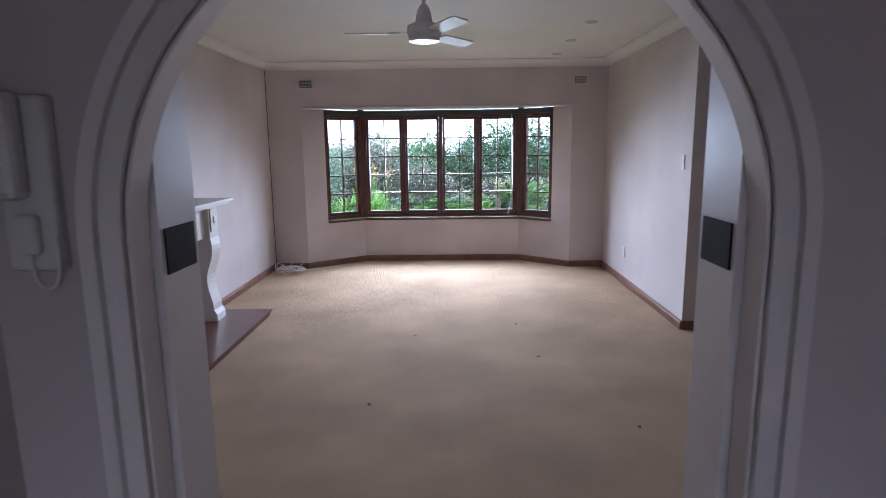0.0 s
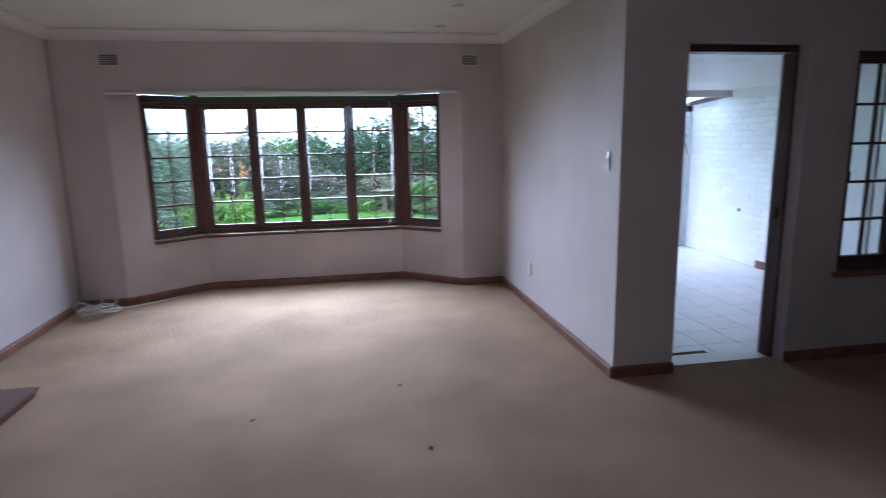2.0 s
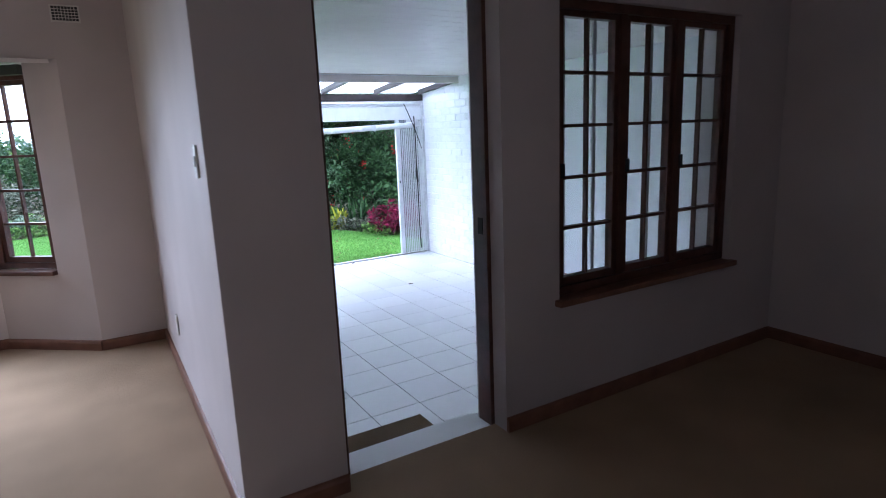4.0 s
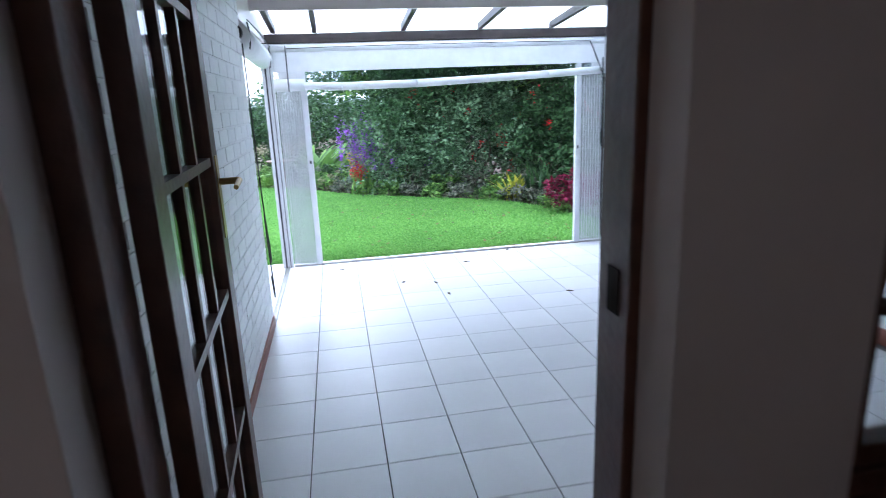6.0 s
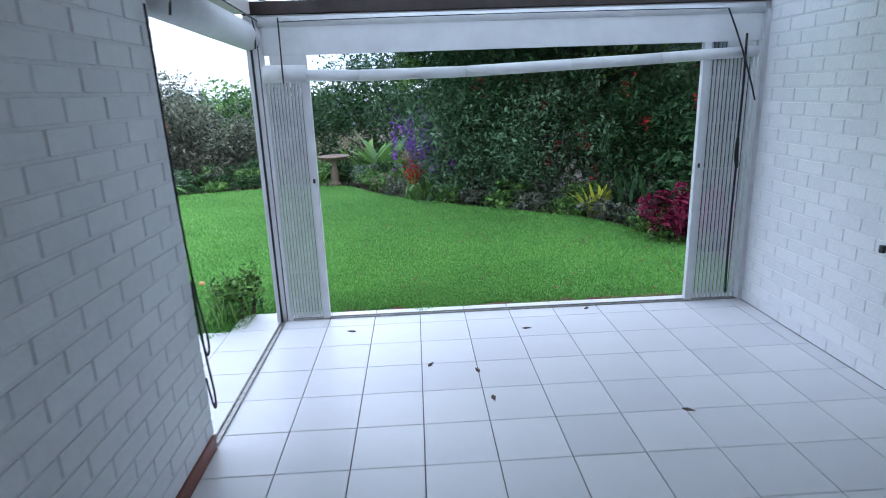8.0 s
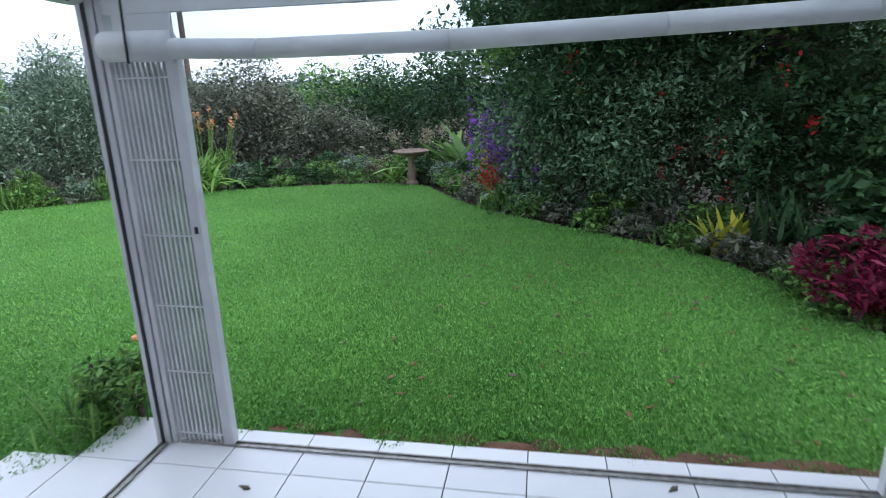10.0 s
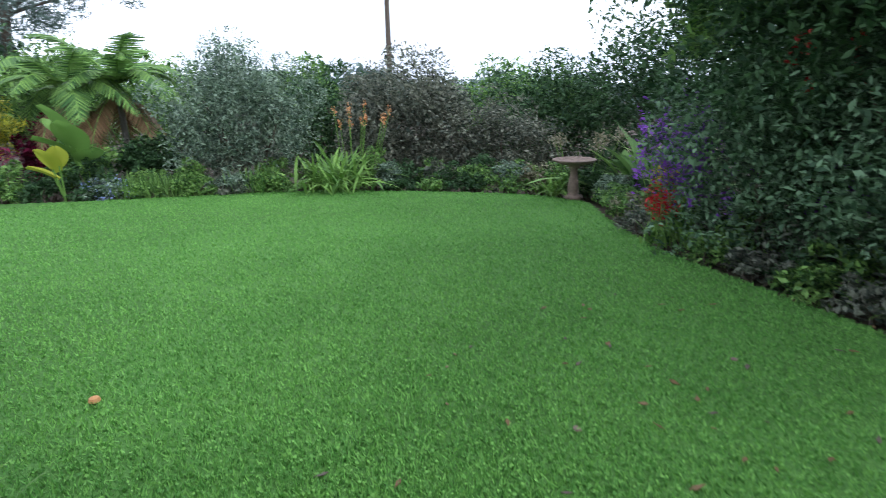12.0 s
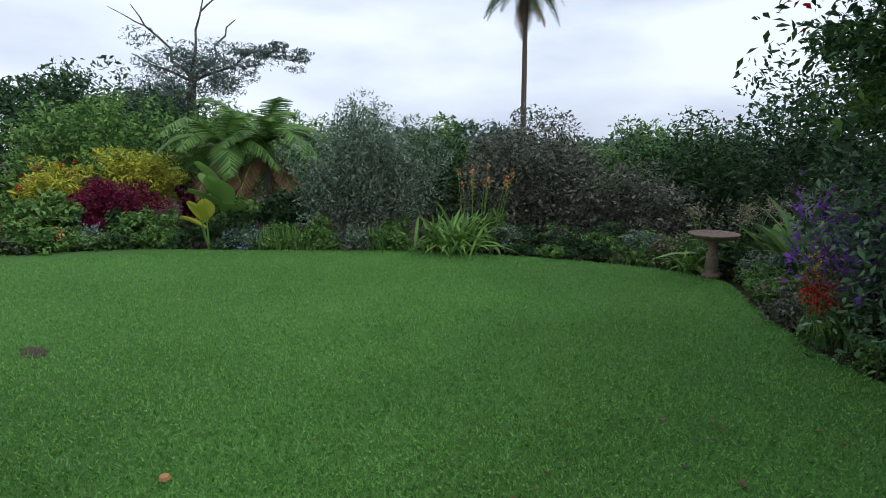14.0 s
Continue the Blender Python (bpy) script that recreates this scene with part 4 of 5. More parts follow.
def pinnate(bm_pts, origin, az, length, rise, droop, leaflets, width, g):
    """Leaflet quads of one arching feather frond, and its midrib line."""
    t = np.linspace(0, 1, leaflets)
    out = length * t * (1 - 0.15 * t)
    z = length * (rise * t - droop * t ** 2)
    c = np.stack([np.cos(az) * out, np.sin(az) * out, z], 1) + np.array(origin)
    side = np.array((-math.sin(az), math.cos(az), 0.0))
    fwd = np.gradient(c, axis=0)
    fwd /= np.linalg.norm(fwd, axis=1, keepdims=True)
    for s in (-1, 1):
        ll = width * np.sin(np.pi * (0.12 + 0.83 * t))[:, None]
        d = side * s * 0.8 + fwd * 0.55 + np.array((0, 0, -0.28))
        tip = c + d * ll + g.normal(size=c.shape) * 0.01
        w = fwd * width * 0.06
        bm_pts.append(np.stack([c - w, c + w, tip + w * 0.3, tip - w * 0.3], 1).reshape(-1, 3))
    return c


def palm(name, label, x, y, z, stem_h, r0, r1, fronds, length, leaf, seed, rise=0.9, droop=0.9, width=0.32, leaflets=26, shaft=0.0, wood=None, dead=0):
    p = empty(name, pose(*site(x, y, z)), label, "palm tree")
    g = np.random.default_rng(seed)
    bm = bmesh.new()
    k = 10
    for i in range(k):
        a, b = i / k, (i + 1) / k
        rod(bm, (0, 0, stem_h * a - 0.1), (0, 0, stem_h * b - 0.1), r0 + (r1 - r0) * a, r0 + (r1 - r0) * b, 10)
    part("trunk", bm, wood or PALEBARK, p)
    if shaft:
        part("crownshaft", rod(bmesh.new(), (0, 0, stem_h - 0.1), (0, 0, stem_h + shaft), r1 * 1.1, r1 * 0.6), STRAP, p)
    for tag, cnt, mt in (("frond", fronds, leaf), ("dead_frond", dead, DRY)):
        for i in range(cnt):
            pts, ribs = [], bmesh.new()
            az = 2.4 * i + g.uniform(-0.2, 0.2)
            rr = (rise * g.uniform(0.35, 1.2)) if tag == "frond" else -0.1
            c = pinnate(pts, (0, 0, stem_h + shaft - (0 if tag == "frond" else shaft * 0.9)), az, length * g.uniform(0.8, 1.1) * (1 if tag == "frond" else 0.55), rr, droop * g.uniform(0.8, 1.2), leaflets, width, g)
            for q in range(0, len(c) - 4, 4):
                rod(ribs, c[q], c[q + 4], 0.012 * length / 1.5, 0.009 * length / 1.5, 4)
            v = np.concatenate(pts)
            ob = new(tag, raw_mesh(tag, v, np.arange(len(v)).reshape(-1, 4), mt))
            ob.parent = p
            part("midrib", ribs, STRAP, ob)
    return p


def broad_leaf_plant(name, label, x, y, z, leaves, material):
    """Large heart-shaped leaves on stalks. leaves: azimuth, lean, height, size."""
    p = empty(name, pose(*site(x, y, z)), label, "plant")
    for az, le, h, s in leaves:
        bm = bmesh.new()
        nseg = 9
        t = np.linspace(0, 1, nseg)
        prof = np.sin(np.pi * (t * 0.86 + 0.12)) ** 0.8 * 0.36
        rows = []
        for tt, w in zip(t, prof):
            zz = -0.25 * (tt - 0.3) ** 2
            rows.append([bm.verts.new((o * w * s, (tt - 0.15) * s, (zz + 0.12 * abs(o)) * s)) for o in (-1, -0.5, 0, 0.5, 1)])
        for a, b in zip(rows, rows[1:]):
            for i in range(4):
                bm.faces.new((a[i], a[i + 1], b[i + 1], b[i]))
        part("leaf", bm, material, p, m=pose(0.25 * h * math.cos(radians(az)), 0.25 * h * math.sin(radians(az)), h, le, 0, az - 90), smooth=True)
        part("stalk", rod(bmesh.new(), (0, 0, 0), (0.25 * h * math.cos(radians(az)), 0.25 * h * math.sin(radians(az)), h), 0.018, 0.012, 6), STRAP, p)
    return p


G = lawn_z
# right-hand border, from the patio outwards
bush("red_shrub", "wine-red leafy shrub at the lawn edge", "shrub", 6.05, 11.8, G(6, 11.7) - 0.05, (0.42, 0.46, 0.32), 2400, 0.085, WINE, 11, 26, aspect=0.3)
bush("shrub", "dark blue-green broad-leaved shrub", "shrub", 6.75, 12.6, -0.35, (0.8, 0.8, 0.6), 3200, 0.13, DEEP, 12, 30, aspect=0.6)
strap_plant("bromeliad", "yellow-green spiky strap-leaved plant", 5.55, 13.55, -0.40, 26, 0.05, 0.55, 0.085, LIME, 13, (0.25, 0.9), 0.2)
strap_plant("iris_clump", "clump of dark green sword leaves", 5.95, 13.35, -0.40, 46, 0.14, 0.75, 0.05, DEEP, 14, (0.1, 0.6), 0.3)
strap_plant("iris_clump", "clump of dark green sword leaves", 6.15, 12.9, -0.38, 40, 0.12, 0.62, 0.045, DEEP, 15, (0.1, 0.7), 0.3)
for i, (x, y) in enumerate(((5.2, 13.7), (4.85, 14.05), (5.75, 12.75), (5.4, 13.9))):
    strap_plant("grass_clump", "low arching clump of green leaves at the border", x + 0.12, y + 0.1, -0.40, 50, 0.10, 0.36, 0.022, MID, 20 + i, (0.4, 1.1), 0.7, group="border clumps")
bush("flowering_shrub", "dense small-leaved shrub with red flowers", "shrub", 5.3, 14.9, -0.45, (1.35, 1.0, 1.3), 17000, 0.075, BLUEG, 31, 80, flowers=(REDP, 420, 0.055, -0.5))
bush("flowering_shrub", "dense grey-green shrub with purple flowers", "shrub", 4.1, 15.65, -0.47, (1.1, 0.9, 1.15), 16000, 0.07, BLUEG, 32, 80, flowers=(PURPLE, 700, 0.05, -0.4))
bush("flowering_shrub", "dense leafy shrub with a few red flowers", "shrub", 6.6, 14.2, -0.45, (1.2, 1.0, 1.15), 14000, 0.075, DEEP, 33, 60, flowers=(REDP, 260, 0.055, -0.5))
bush("shrub", "dark leafy shrub behind the flowers", "shrub", 5.0, 16.4, -0.5, (1.6, 1.0, 1.4), 12000, 0.08, DEEP, 34, 60)
bush("shrub", "dark leafy shrub behind the flowers", "shrub", 7.6, 15.4, -0.5, (1.4, 1.2, 1.2), 7000, 0.09, DEEP, 35, 60)
bush("shrub", "dark leafy shrub beside the wall", "shrub", 8.0, 13.2, -0.4, (1.1, 1.1, 1.0), 5000, 0.10, DEEP, 36, 50)
sal = strap_plant("salvia", "purple flower spikes over green leaves", 3.35, 15.95, -0.47, 80, 0.16, 0.45, 0.045, MID, 40, (0.1, 0.8), 0.3)
flower_stalks(sal, 26, 1.0, 0.2, None, PURPLE, 41, 0.055, 80, (0.035, 0.035, 0.2))
rs = strap_plant("red_salvia", "red flower spikes at the lawn edge", 3.12, 15.72, -0.46, 40, 0.08, 0.25, 0.04, MID, 42, (0.1, 0.8), 0.3)
flower_stalks(rs, 9, 0.5, 0.09, None, REDP, 43, 0.045, 44, (0.03, 0.03, 0.1))
yd = strap_plant("yellow_daisy", "small yellow flower heads among the purple spikes", 3.1, 16.35, -0.47, 40, 0.1, 0.4, 0.03, MID, 44, (0.1, 0.7), 0.4)
flower_stalks(yd, 9, 0.75, 0.12, None, YELLOWP, 45, 0.045, 40, (0.04, 0.04, 0.03))
for i, (x, y, mt, lb_) in enumerate(((3.0, 16.6, OLIVE, "low grey-green bedding plant"), (2.6, 17.1, PALEP, "low pale straw-coloured bedding plant"), (2.3, 17.6, MID, "low green bedding plant"), (3.7, 15.3, MID, "low green bedding plant"), (3.5, 16.6, PALEP, "low pale bedding plant"), (4.4, 14.75, DEEP, "low dark green bedding plant"), (2.05, 18.2, OLIVE, "low grey-green bedding plant"))):
    bush("bedding_plant", lb_, "plant", x, y, -0.52, (0.38, 0.36, 0.2), 1500, 0.05, mt, 50 + i, 22, 3, group="border bedding")
strap_plant("strelitzia", "large clump of broad paddle leaves", 2.35, 19.2, -0.6, 90, 0.25, 1.5, 0.22, MID, 60, (0.4, 1.15), 0.5)
ag2 = strap_plant("agapanthus", "bright green arching strap leaves by the birdbath", 1.05, 18.5, -0.55, 90, 0.14, 0.55, 0.045, STRAP, 61, (0.4, 1.1), 0.8)
al = strap_plant("allium", "tall round seedheads on green stalks", 1.35, 18.9, -0.57, 30, 0.1, 0.4, 0.03, MID, 62, (0.2, 0.8), 0.5)
flower_stalks(al, 6, 1.0, 0.22, None, PALEP, 63, 0.05, 90, (0.06, 0.06, 0.06))
for i, (x, y, mt) in enumerate(((0.2, 18.6, OLIVE), (-0.4, 18.5, MID), (0.55, 18.75, PALEP), (-0.9, 18.3, DEEP))):
    bush("bedding_plant", "low feathery border plant", "plant", x, y, -0.58, (0.42, 0.36, 0.27), 1700, 0.055, mt, 70 + i, 24, 3, group="border bedding", up=-0.5)

# the big tree that leans over the right-hand border
big = empty("garden_tree", pose(*site(8.0, 16.4, -0.6)), "large dark spreading tree over the flower border", "tree")
tb = bmesh.new()
tg = random.Random(3)
limb(tb, (0, 0, -0.2), (-0.5, -0.4, 1.6), 0.22, 0.17, 0.05, tg)
for q in ((-4.4, 0.2, 2.6), (-3.4, -1.6, 3.4), (-2.4, 1.4, 3.9), (0.8, -2.6, 3.6), (-1.4, -0.2, 4.6), (2.2, 0.6, 4.0), (-3.6, 1.6, 3.4)):
    limb(tb, (-0.5, -0.4, 1.55), q, 0.13, 0.03, 0.22, tg, 7)
part("trunk", tb, BARK, big)
cps = np.concatenate([crown_points((-2.5, 0.2, 3.3), (2.65, 2.2, 1.95), 84000, 220, 81, -0.9), crown_points((0.8, -1.2, 3.7), (2.6, 2.4, 2.0), 26000, 110, 82, -0.8), crown_points((-1.6, 1.0, 5.2), (2.3, 2.0, 1.6), 15000, 70, 83)])
co = new("crown", leaf_cloud("crown", cps, 0.085, DEEP, 84, 0.4))
co.parent = big
cps = np.concatenate([crown_points((-3.3, -1.2, 2.7), (1.7, 1.4, 1.5), 26000, 90, 91, -0.9), crown_points((-3.9, 0.5, 4.4), (0.9, 0.9, 0.8), 12000, 30, 92, -0.9, 0.2), crown_points((-3.0, -0.4, 4.1), (1.3, 1.2, 1.2), 20000, 60, 97, -0.9), crown_points((-3.9, -0.3, 1.7), (1.4, 1.2, 0.8), 7000, 40, 93, -0.9)])
co = new("low_foliage", leaf_cloud("low_foliage", cps, 0.08, DEEP, 94, 0.4))
co.parent = big
cps = np.concatenate([crown_points((-4.3, 0.4, 2.7), (1.2, 1.2, 0.9), 3600, 30, 85, -0.8), crown_points((-1.8, -1.9, 3.0), (1.4, 0.9, 1.0), 3000, 30, 86, -0.8)])
co = new("light_foliage", leaf_cloud("light_foliage", cps, 0.12, MID, 87, 0.4))
co.parent = big
# overhanging branches, extended out of view to shade the lawn's right side
limb_pts = np.concatenate([crown_points((-2.1, -2.9, 3.5), (1.7, 1.9, 1.0), 17000, 80, 95, -0.9), crown_points((-0.4, -3.4, 3.9), (1.9, 2.0, 1.2), 15000, 70, 98, -0.9)])
co = new("hanging_foliage", leaf_cloud("hanging_foliage", limb_pts, 0.11, DEEP, 96, 0.36, 0.9))
co.parent = big
gg = np.random.default_rng(88)
hd = crown_points((-2.6, -0.6, 2.9), (2.9, 2.0, 1.7), 26, 20, 89, -0.8, 0)
fo = new("flowers", leaf_cloud("flowers", hd[gg.integers(0, len(hd), 420)] + gg.normal(size=(420, 3)) * 0.07, 0.07, REDP, 90, 0.5))
fo.parent = big
tagged(fo, kind="stuff")

# far border, centre
bush("olive_shrub", "large rounded blue-grey small-leaved shrub", "shrub", -4.35, 17.05, -0.55, (1.45, 1.25, 1.42), 32000, 0.075, OLIVE, 101, 90, 6, aspect=0.3, up=-0.5)
bush("bronze_shrub", "large dark bronze-green rounded shrub", "shrub", -2.7, 20.1, -0.95, (1.85, 1.5, 1.55), 32000, 0.085, BRONZE, 102, 90, 6)
bush("bronze_shrub", "dark bronze-green shrub sloping to the border", "shrub", -0.9, 20.8, -1.0, (1.3, 1.1, 1.1), 9000, 0.08, BRONZE, 103, 60, 5)
ag = strap_plant("agapanthus", "big clump of bright green arching strap leaves", -2.45, 17.25, -0.50, 230, 0.28, 1.0, 0.055, STRAP, 104, (0.25, 1.1), 0.75)
pk = strap_plant("red_hot_poker", "tall orange flower heads on bare stalks", -2.5, 17.75, -0.55, 40, 0.14, 0.5, 0.03, STRAP, 105, (0.2, 0.8), 0.6)
flower_stalks(pk, 12, 1.42, 0.24, None, ORANGEP, 106, 0.04, 34, (0.02, 0.02, 0.05))
for i, (x, y, mt, rr) in enumerate(((-3.3, 16.55, MID, 0.42), (-3.75, 16.15, OLIVE, 0.40), (-4.25, 15.75, MID, 0.48), (-1.75, 17.75, OLIVE, 0.26), (-6.55, 13.05, MID, 0.5), (-1.0, 18.2, BRONZE, 0.3))):
    bush("bedding_plant", "low leafy border plant", "plant", x, y, -0.55, (rr, rr * 0.8, 0.26), 2200, 0.06, mt, 110 + i, 26, 3, group="border bedding", up=-0.4)
for i, (x, y) in enumerate(((-4.7, 15.35), (-4.45, 15.6), (-4.95, 15.1), (-3.55, 16.4))):
    strap_plant("grass_clump", "upright clump of thin green leaves", x, y, -0.52, 110, 0.17, 0.5, 0.02, MID, 120 + i, (0.05, 0.5), 0.3, group="border clumps")
bush("blue_flowers", "low mound of pale blue flowers", "plant", -5.15, 14.85, -0.50, (0.45, 0.35, 0.2), 1500, 0.05, OLIVE, 130, 22, 3, flowers=(BLUEP, 500, 0.04, -0.6))

# far border, left-hand side
broad_leaf_plant("elephant_ear", "tall plant with huge green heart-shaped leaves", -5.75, 14.95, -0.5, ((300, 50, 0.85, 0.75), (250, 35, 0.75, 0.7), (200, 40, 0.95, 0.7), (340, 30, 0.6, 0.65), (270, 62, 1.05, 0.7)), STRAP)
broad_leaf_plant("lime_elephant_ear", "plant with big lime-yellow leaves", -5.4, 14.35, -0.45, ((290, 55, 0.55, 0.5), (240, 35, 0.4, 0.45), (330, 60, 0.62, 0.42)), LIME)
bush("wine_shrub", "low spreading wine-red shrub", "shrub", -8.15, 13.85, -0.3, (1.25, 0.9, 0.55), 8000, 0.085, WINE, 140, 50, 5, aspect=0.3)
bush("shrub", "bushy bright green shrub with broad leaves", "shrub", -6.75, 13.75, -0.55, (0.72, 0.65, 0.36), 2600, 0.12, MID, 141, 30, 4, aspect=0.55)
bush("shrub", "bushy plant with green and rusty leaves", "shrub", -7.1, 12.2, -0.5, (0.7, 0.6, 0.36), 2600, 0.10, MID, 142, 30, 4, aspect=0.5, flowers=(ORANGEP, 120, 0.06, -0.5))
bush("shrub", "leafy mid green shrub", "shrub", -8.0, 12.7, -0.3, (0.8, 0.7, 0.46), 2600, 0.12, MID, 143, 30, 4, aspect=0.5)
bush("lavender", "low mound of lilac flowers", "plant", -6.75, 12.95, -0.5, (0.5, 0.4, 0.28), 1600, 0.05, OLIVE, 144, 24, 3, flowers=(BLUEP, 200, 0.035, -0.2))
bush("lime_shrub", "bright yellow-green shrub behind the red one", "shrub", -9.5, 14.7, 0.0, (1.6, 1.0, 0.72), 6500, 0.13, LIME, 145, 50, 6, aspect=0.25)
bush("lime_shrub", "yellow-green shrub with orange tips", "shrub", -9.7, 13.3, -0.1, (0.8, 0.7, 0.66), 2800, 0.12, LIME, 146, 30, 5, aspect=0.25, flowers=(REDP, 240, 0.06, -0.2))
bush("hedge_shrub", "tall dense green shrub bank", "shrub", -12.4, 14.9, -0.3, (3.3, 1.7, 1.6), 17000, 0.13, MID, 147, 110, 8)
bush("hedge_shrub", "tall dense green shrub bank", "shrub", -10.6, 17.4, -0.4, (2.2, 1.5, 1.45), 10000, 0.12, MID, 148, 80, 7)
bush("wine_shrub", "dark red shrub among the green", "shrub", -8.3, 15.6, -0.4, (0.5, 0.45, 0.6), 2000, 0.11, WINE, 149, 26, 4)
bush("shrub", "leafy green shrub under the palms", "shrub", -6.9, 15.5, -0.5, (0.85, 0.6, 0.5), 4200, 0.10, MID, 153, 36, 4, aspect=0.5)
bush("shrub", "dark leafy shrub under the palms", "shrub", -6.1, 16.2, -0.5, (0.7, 0.6, 0.5), 3600, 0.09, DEEP, 154, 36, 4, aspect=0.5)
palm("garden_palm", "small feathery palm in the border", -7.7, 15.9, -0.5, 1.55, 0.07, 0.055, 15, 1.65, MID, 150, 1.0, 0.85, 0.40, 46, 0.25, dead=6)
palm("garden_palm", "small feathery palm in the border", -7.2, 16.6, -0.55, 1.7, 0.07, 0.055, 15, 1.7, MID, 151, 1.1, 0.85, 0.40, 46, 0.25, dead=4)
bush("shrub", "leafy mid green shrub", "shrub", -11.0, 12.8, -0.3, (1.1, 0.9, 0.75), 5000, 0.11, MID, 152, 40, 4, aspect=0.45)
bush("tree", "dark green tree behind the border", "tree", -19.3, 16.0, -0.6, (3.7, 3.2, 2.3), 14000, 0.2, DEEP, 160, 100, 6, lift=0.4)
bush("tree", "dark green tree behind the border", "tree", -20.5, 20.0, -0.6, (2.6, 2.6, 2.0), 9000, 0.2, DEEP, 161, 70, 6, lift=0.4)
bush("tree", "bright green tree behind the border", "tree", -10.9, 20.5, -0.8, (1.9, 1.6, 1.75), 8000, 0.13, MID, 162, 60, 5)
bush("tree", "slender green tree beyond the garden", "tree", -9.7, 24.7, -1.0, (1.3, 1.3, 1.95), 6000, 0.15, MID, 163, 40, 4)
bush("tree", "green tree beyond the birdbath", "tree", -2.3, 24.8, -1.4, (2.5, 2.1, 1.75), 11000, 0.13, MID, 164, 80, 6)
bush("tree", "dark green tree beyond the birdbath", "tree", -0.6, 23.2, -1.2, (2.0, 1.8, 1.75), 10000, 0.12, DEEP, 165, 70, 6)
bush("tree", "dark green tree beyond the birdbath", "tree", 2.2, 22.4, -0.9, (2.4, 1.8, 1.95), 12000, 0.12, DEEP, 166, 80, 6)
bush("tree", "dark green tree beyond the border", "tree", -6.4, 22.0, -1.0, (2.2, 1.7, 1.55), 9000, 0.13, DEEP, 167, 70, 6)

# low planting all along the edge of the lawn
eg2 = random.Random(55)
kinds = ((MID, "low bushy green border plant"), (MID, "low leafy green border plant"), (DEEP, "low dark green border plant"), (BRONZE, "low bronze-green border plant"), (MID, "low bushy green border plant"))
for i in range(6, len(RIM) - 6, 2):
    (x0, y0), (x1, y1) = RIM[i - 1], RIM[i + 1]
    ln = math.hypot(x1 - x0, y1 - y0)
    nx, ny = (y1 - y0) / ln, -(x1 - x0) / ln
    mt, lb_ = kinds[eg2.randrange(5)]
    for off, hgt in ((0.22, 0.17), (0.72, 0.30)):
        if off < 0.5 and any(math.hypot(RIM[i][0] - qx, RIM[i][1] - qy) < qr for qx, qy, qr in ((1.5, 18.5, 0.9), (-2.52, 17.6, 0.75), (3.3, 16.0, 0.7))):
            continue
        px, py = RIM[i][0] + nx * off, RIM[i][1] + ny * off
        rr = eg2.uniform(0.26, 0.36) * (1 + off * 0.5)
        q = bush("bedding_plant", lb_, "plant", 0, 0, 0, (rr, rr, hgt * eg2.uniform(0.75, 1.3)), 900, 0.055 + 0.03 * off, mt, 400 + i * 2 + int(off > 0.5), 18, 3, group="border bedding", up=-0.3)
        q.matrix_basis = pose(px, py, lawn_z(px, py) - 0.04)

# tall gum tree with bare limbs
eu = empty("gum_tree", pose(*site(-27.0, 24.0, -1.0)), "tall gum tree with sparse foliage and bare limbs", "tree")
eb, eg = bmesh.new(), random.Random(9)
limb(eb, (0, 0, 0), (0.3, 0.3, 6.0), 0.34, 0.2, 0.12, eg)
for q in ((-2.2, -1.6, 9.6), (0.9, 1.0, 10.2), (2.6, 3.4, 7.4), (1.0, 2.6, 9.0), (-1.6, -2.0, 7.0)):
    limb(eb, (0.3, 0.3, 5.6), q, 0.10, 0.025, 0.25, eg, 7)
limb(eb, (-1.2, -1.0, 8.2), (-2.6, -2.6, 9.4), 0.05, 0.015, 0.15, eg)
limb(eb, (0.7, 0.8, 9.2), (1.6, 2.6, 10.6), 0.05, 0.015, 0.15, eg)
part("trunk", eb, BARK, eu)
ecp = np.concatenate([crown_points((0.2, 0.2, 5.8), (2.6, 3.0, 1.9), 6500, 60, 171, -0.8, 0.15), crown_points((2.6, 3.6, 6.9), (1.5, 2.6, 0.8), 2600, 26, 172, -0.8, 0.05), crown_points((-0.8, -1.2, 4.2), (2.2, 2.4, 1.3), 6500, 30, 173, -0.8)])
# the gum's leaves take the haze-tinted colour too
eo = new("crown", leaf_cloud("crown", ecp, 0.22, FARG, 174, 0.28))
eo.parent = eu
palm("royal_palm", "very tall slim palm standing beyond the garden", -15.45, 38.0, -1.5, 10.9, 0.19, 0.13, 20, 3.0, DEEP, 180, 0.65, 1.0, 0.7, 40, 0.9, BARK, dead=2)
# far tree line; beyond 30 m the leaf colour carries the haze
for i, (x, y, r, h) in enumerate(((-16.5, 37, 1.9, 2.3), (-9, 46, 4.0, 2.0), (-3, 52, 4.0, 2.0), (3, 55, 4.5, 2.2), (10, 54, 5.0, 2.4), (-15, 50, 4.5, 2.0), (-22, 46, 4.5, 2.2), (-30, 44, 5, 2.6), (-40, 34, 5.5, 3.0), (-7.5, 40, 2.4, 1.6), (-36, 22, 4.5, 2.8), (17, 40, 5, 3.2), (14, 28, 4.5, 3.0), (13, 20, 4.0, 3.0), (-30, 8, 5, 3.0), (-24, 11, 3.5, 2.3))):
    bush("tree", "distant tree on the skyline, far ones tinted for haze", "tree", x, y, -1.9 if y > 30 else -0.9, (r, r, h * (1.0 if y > 30 else 1.12)), 4600, 0.26 + 0.004 * y, FARG if y > 30 else DEEP, 200 + i, 40, 4, group="distant trees")

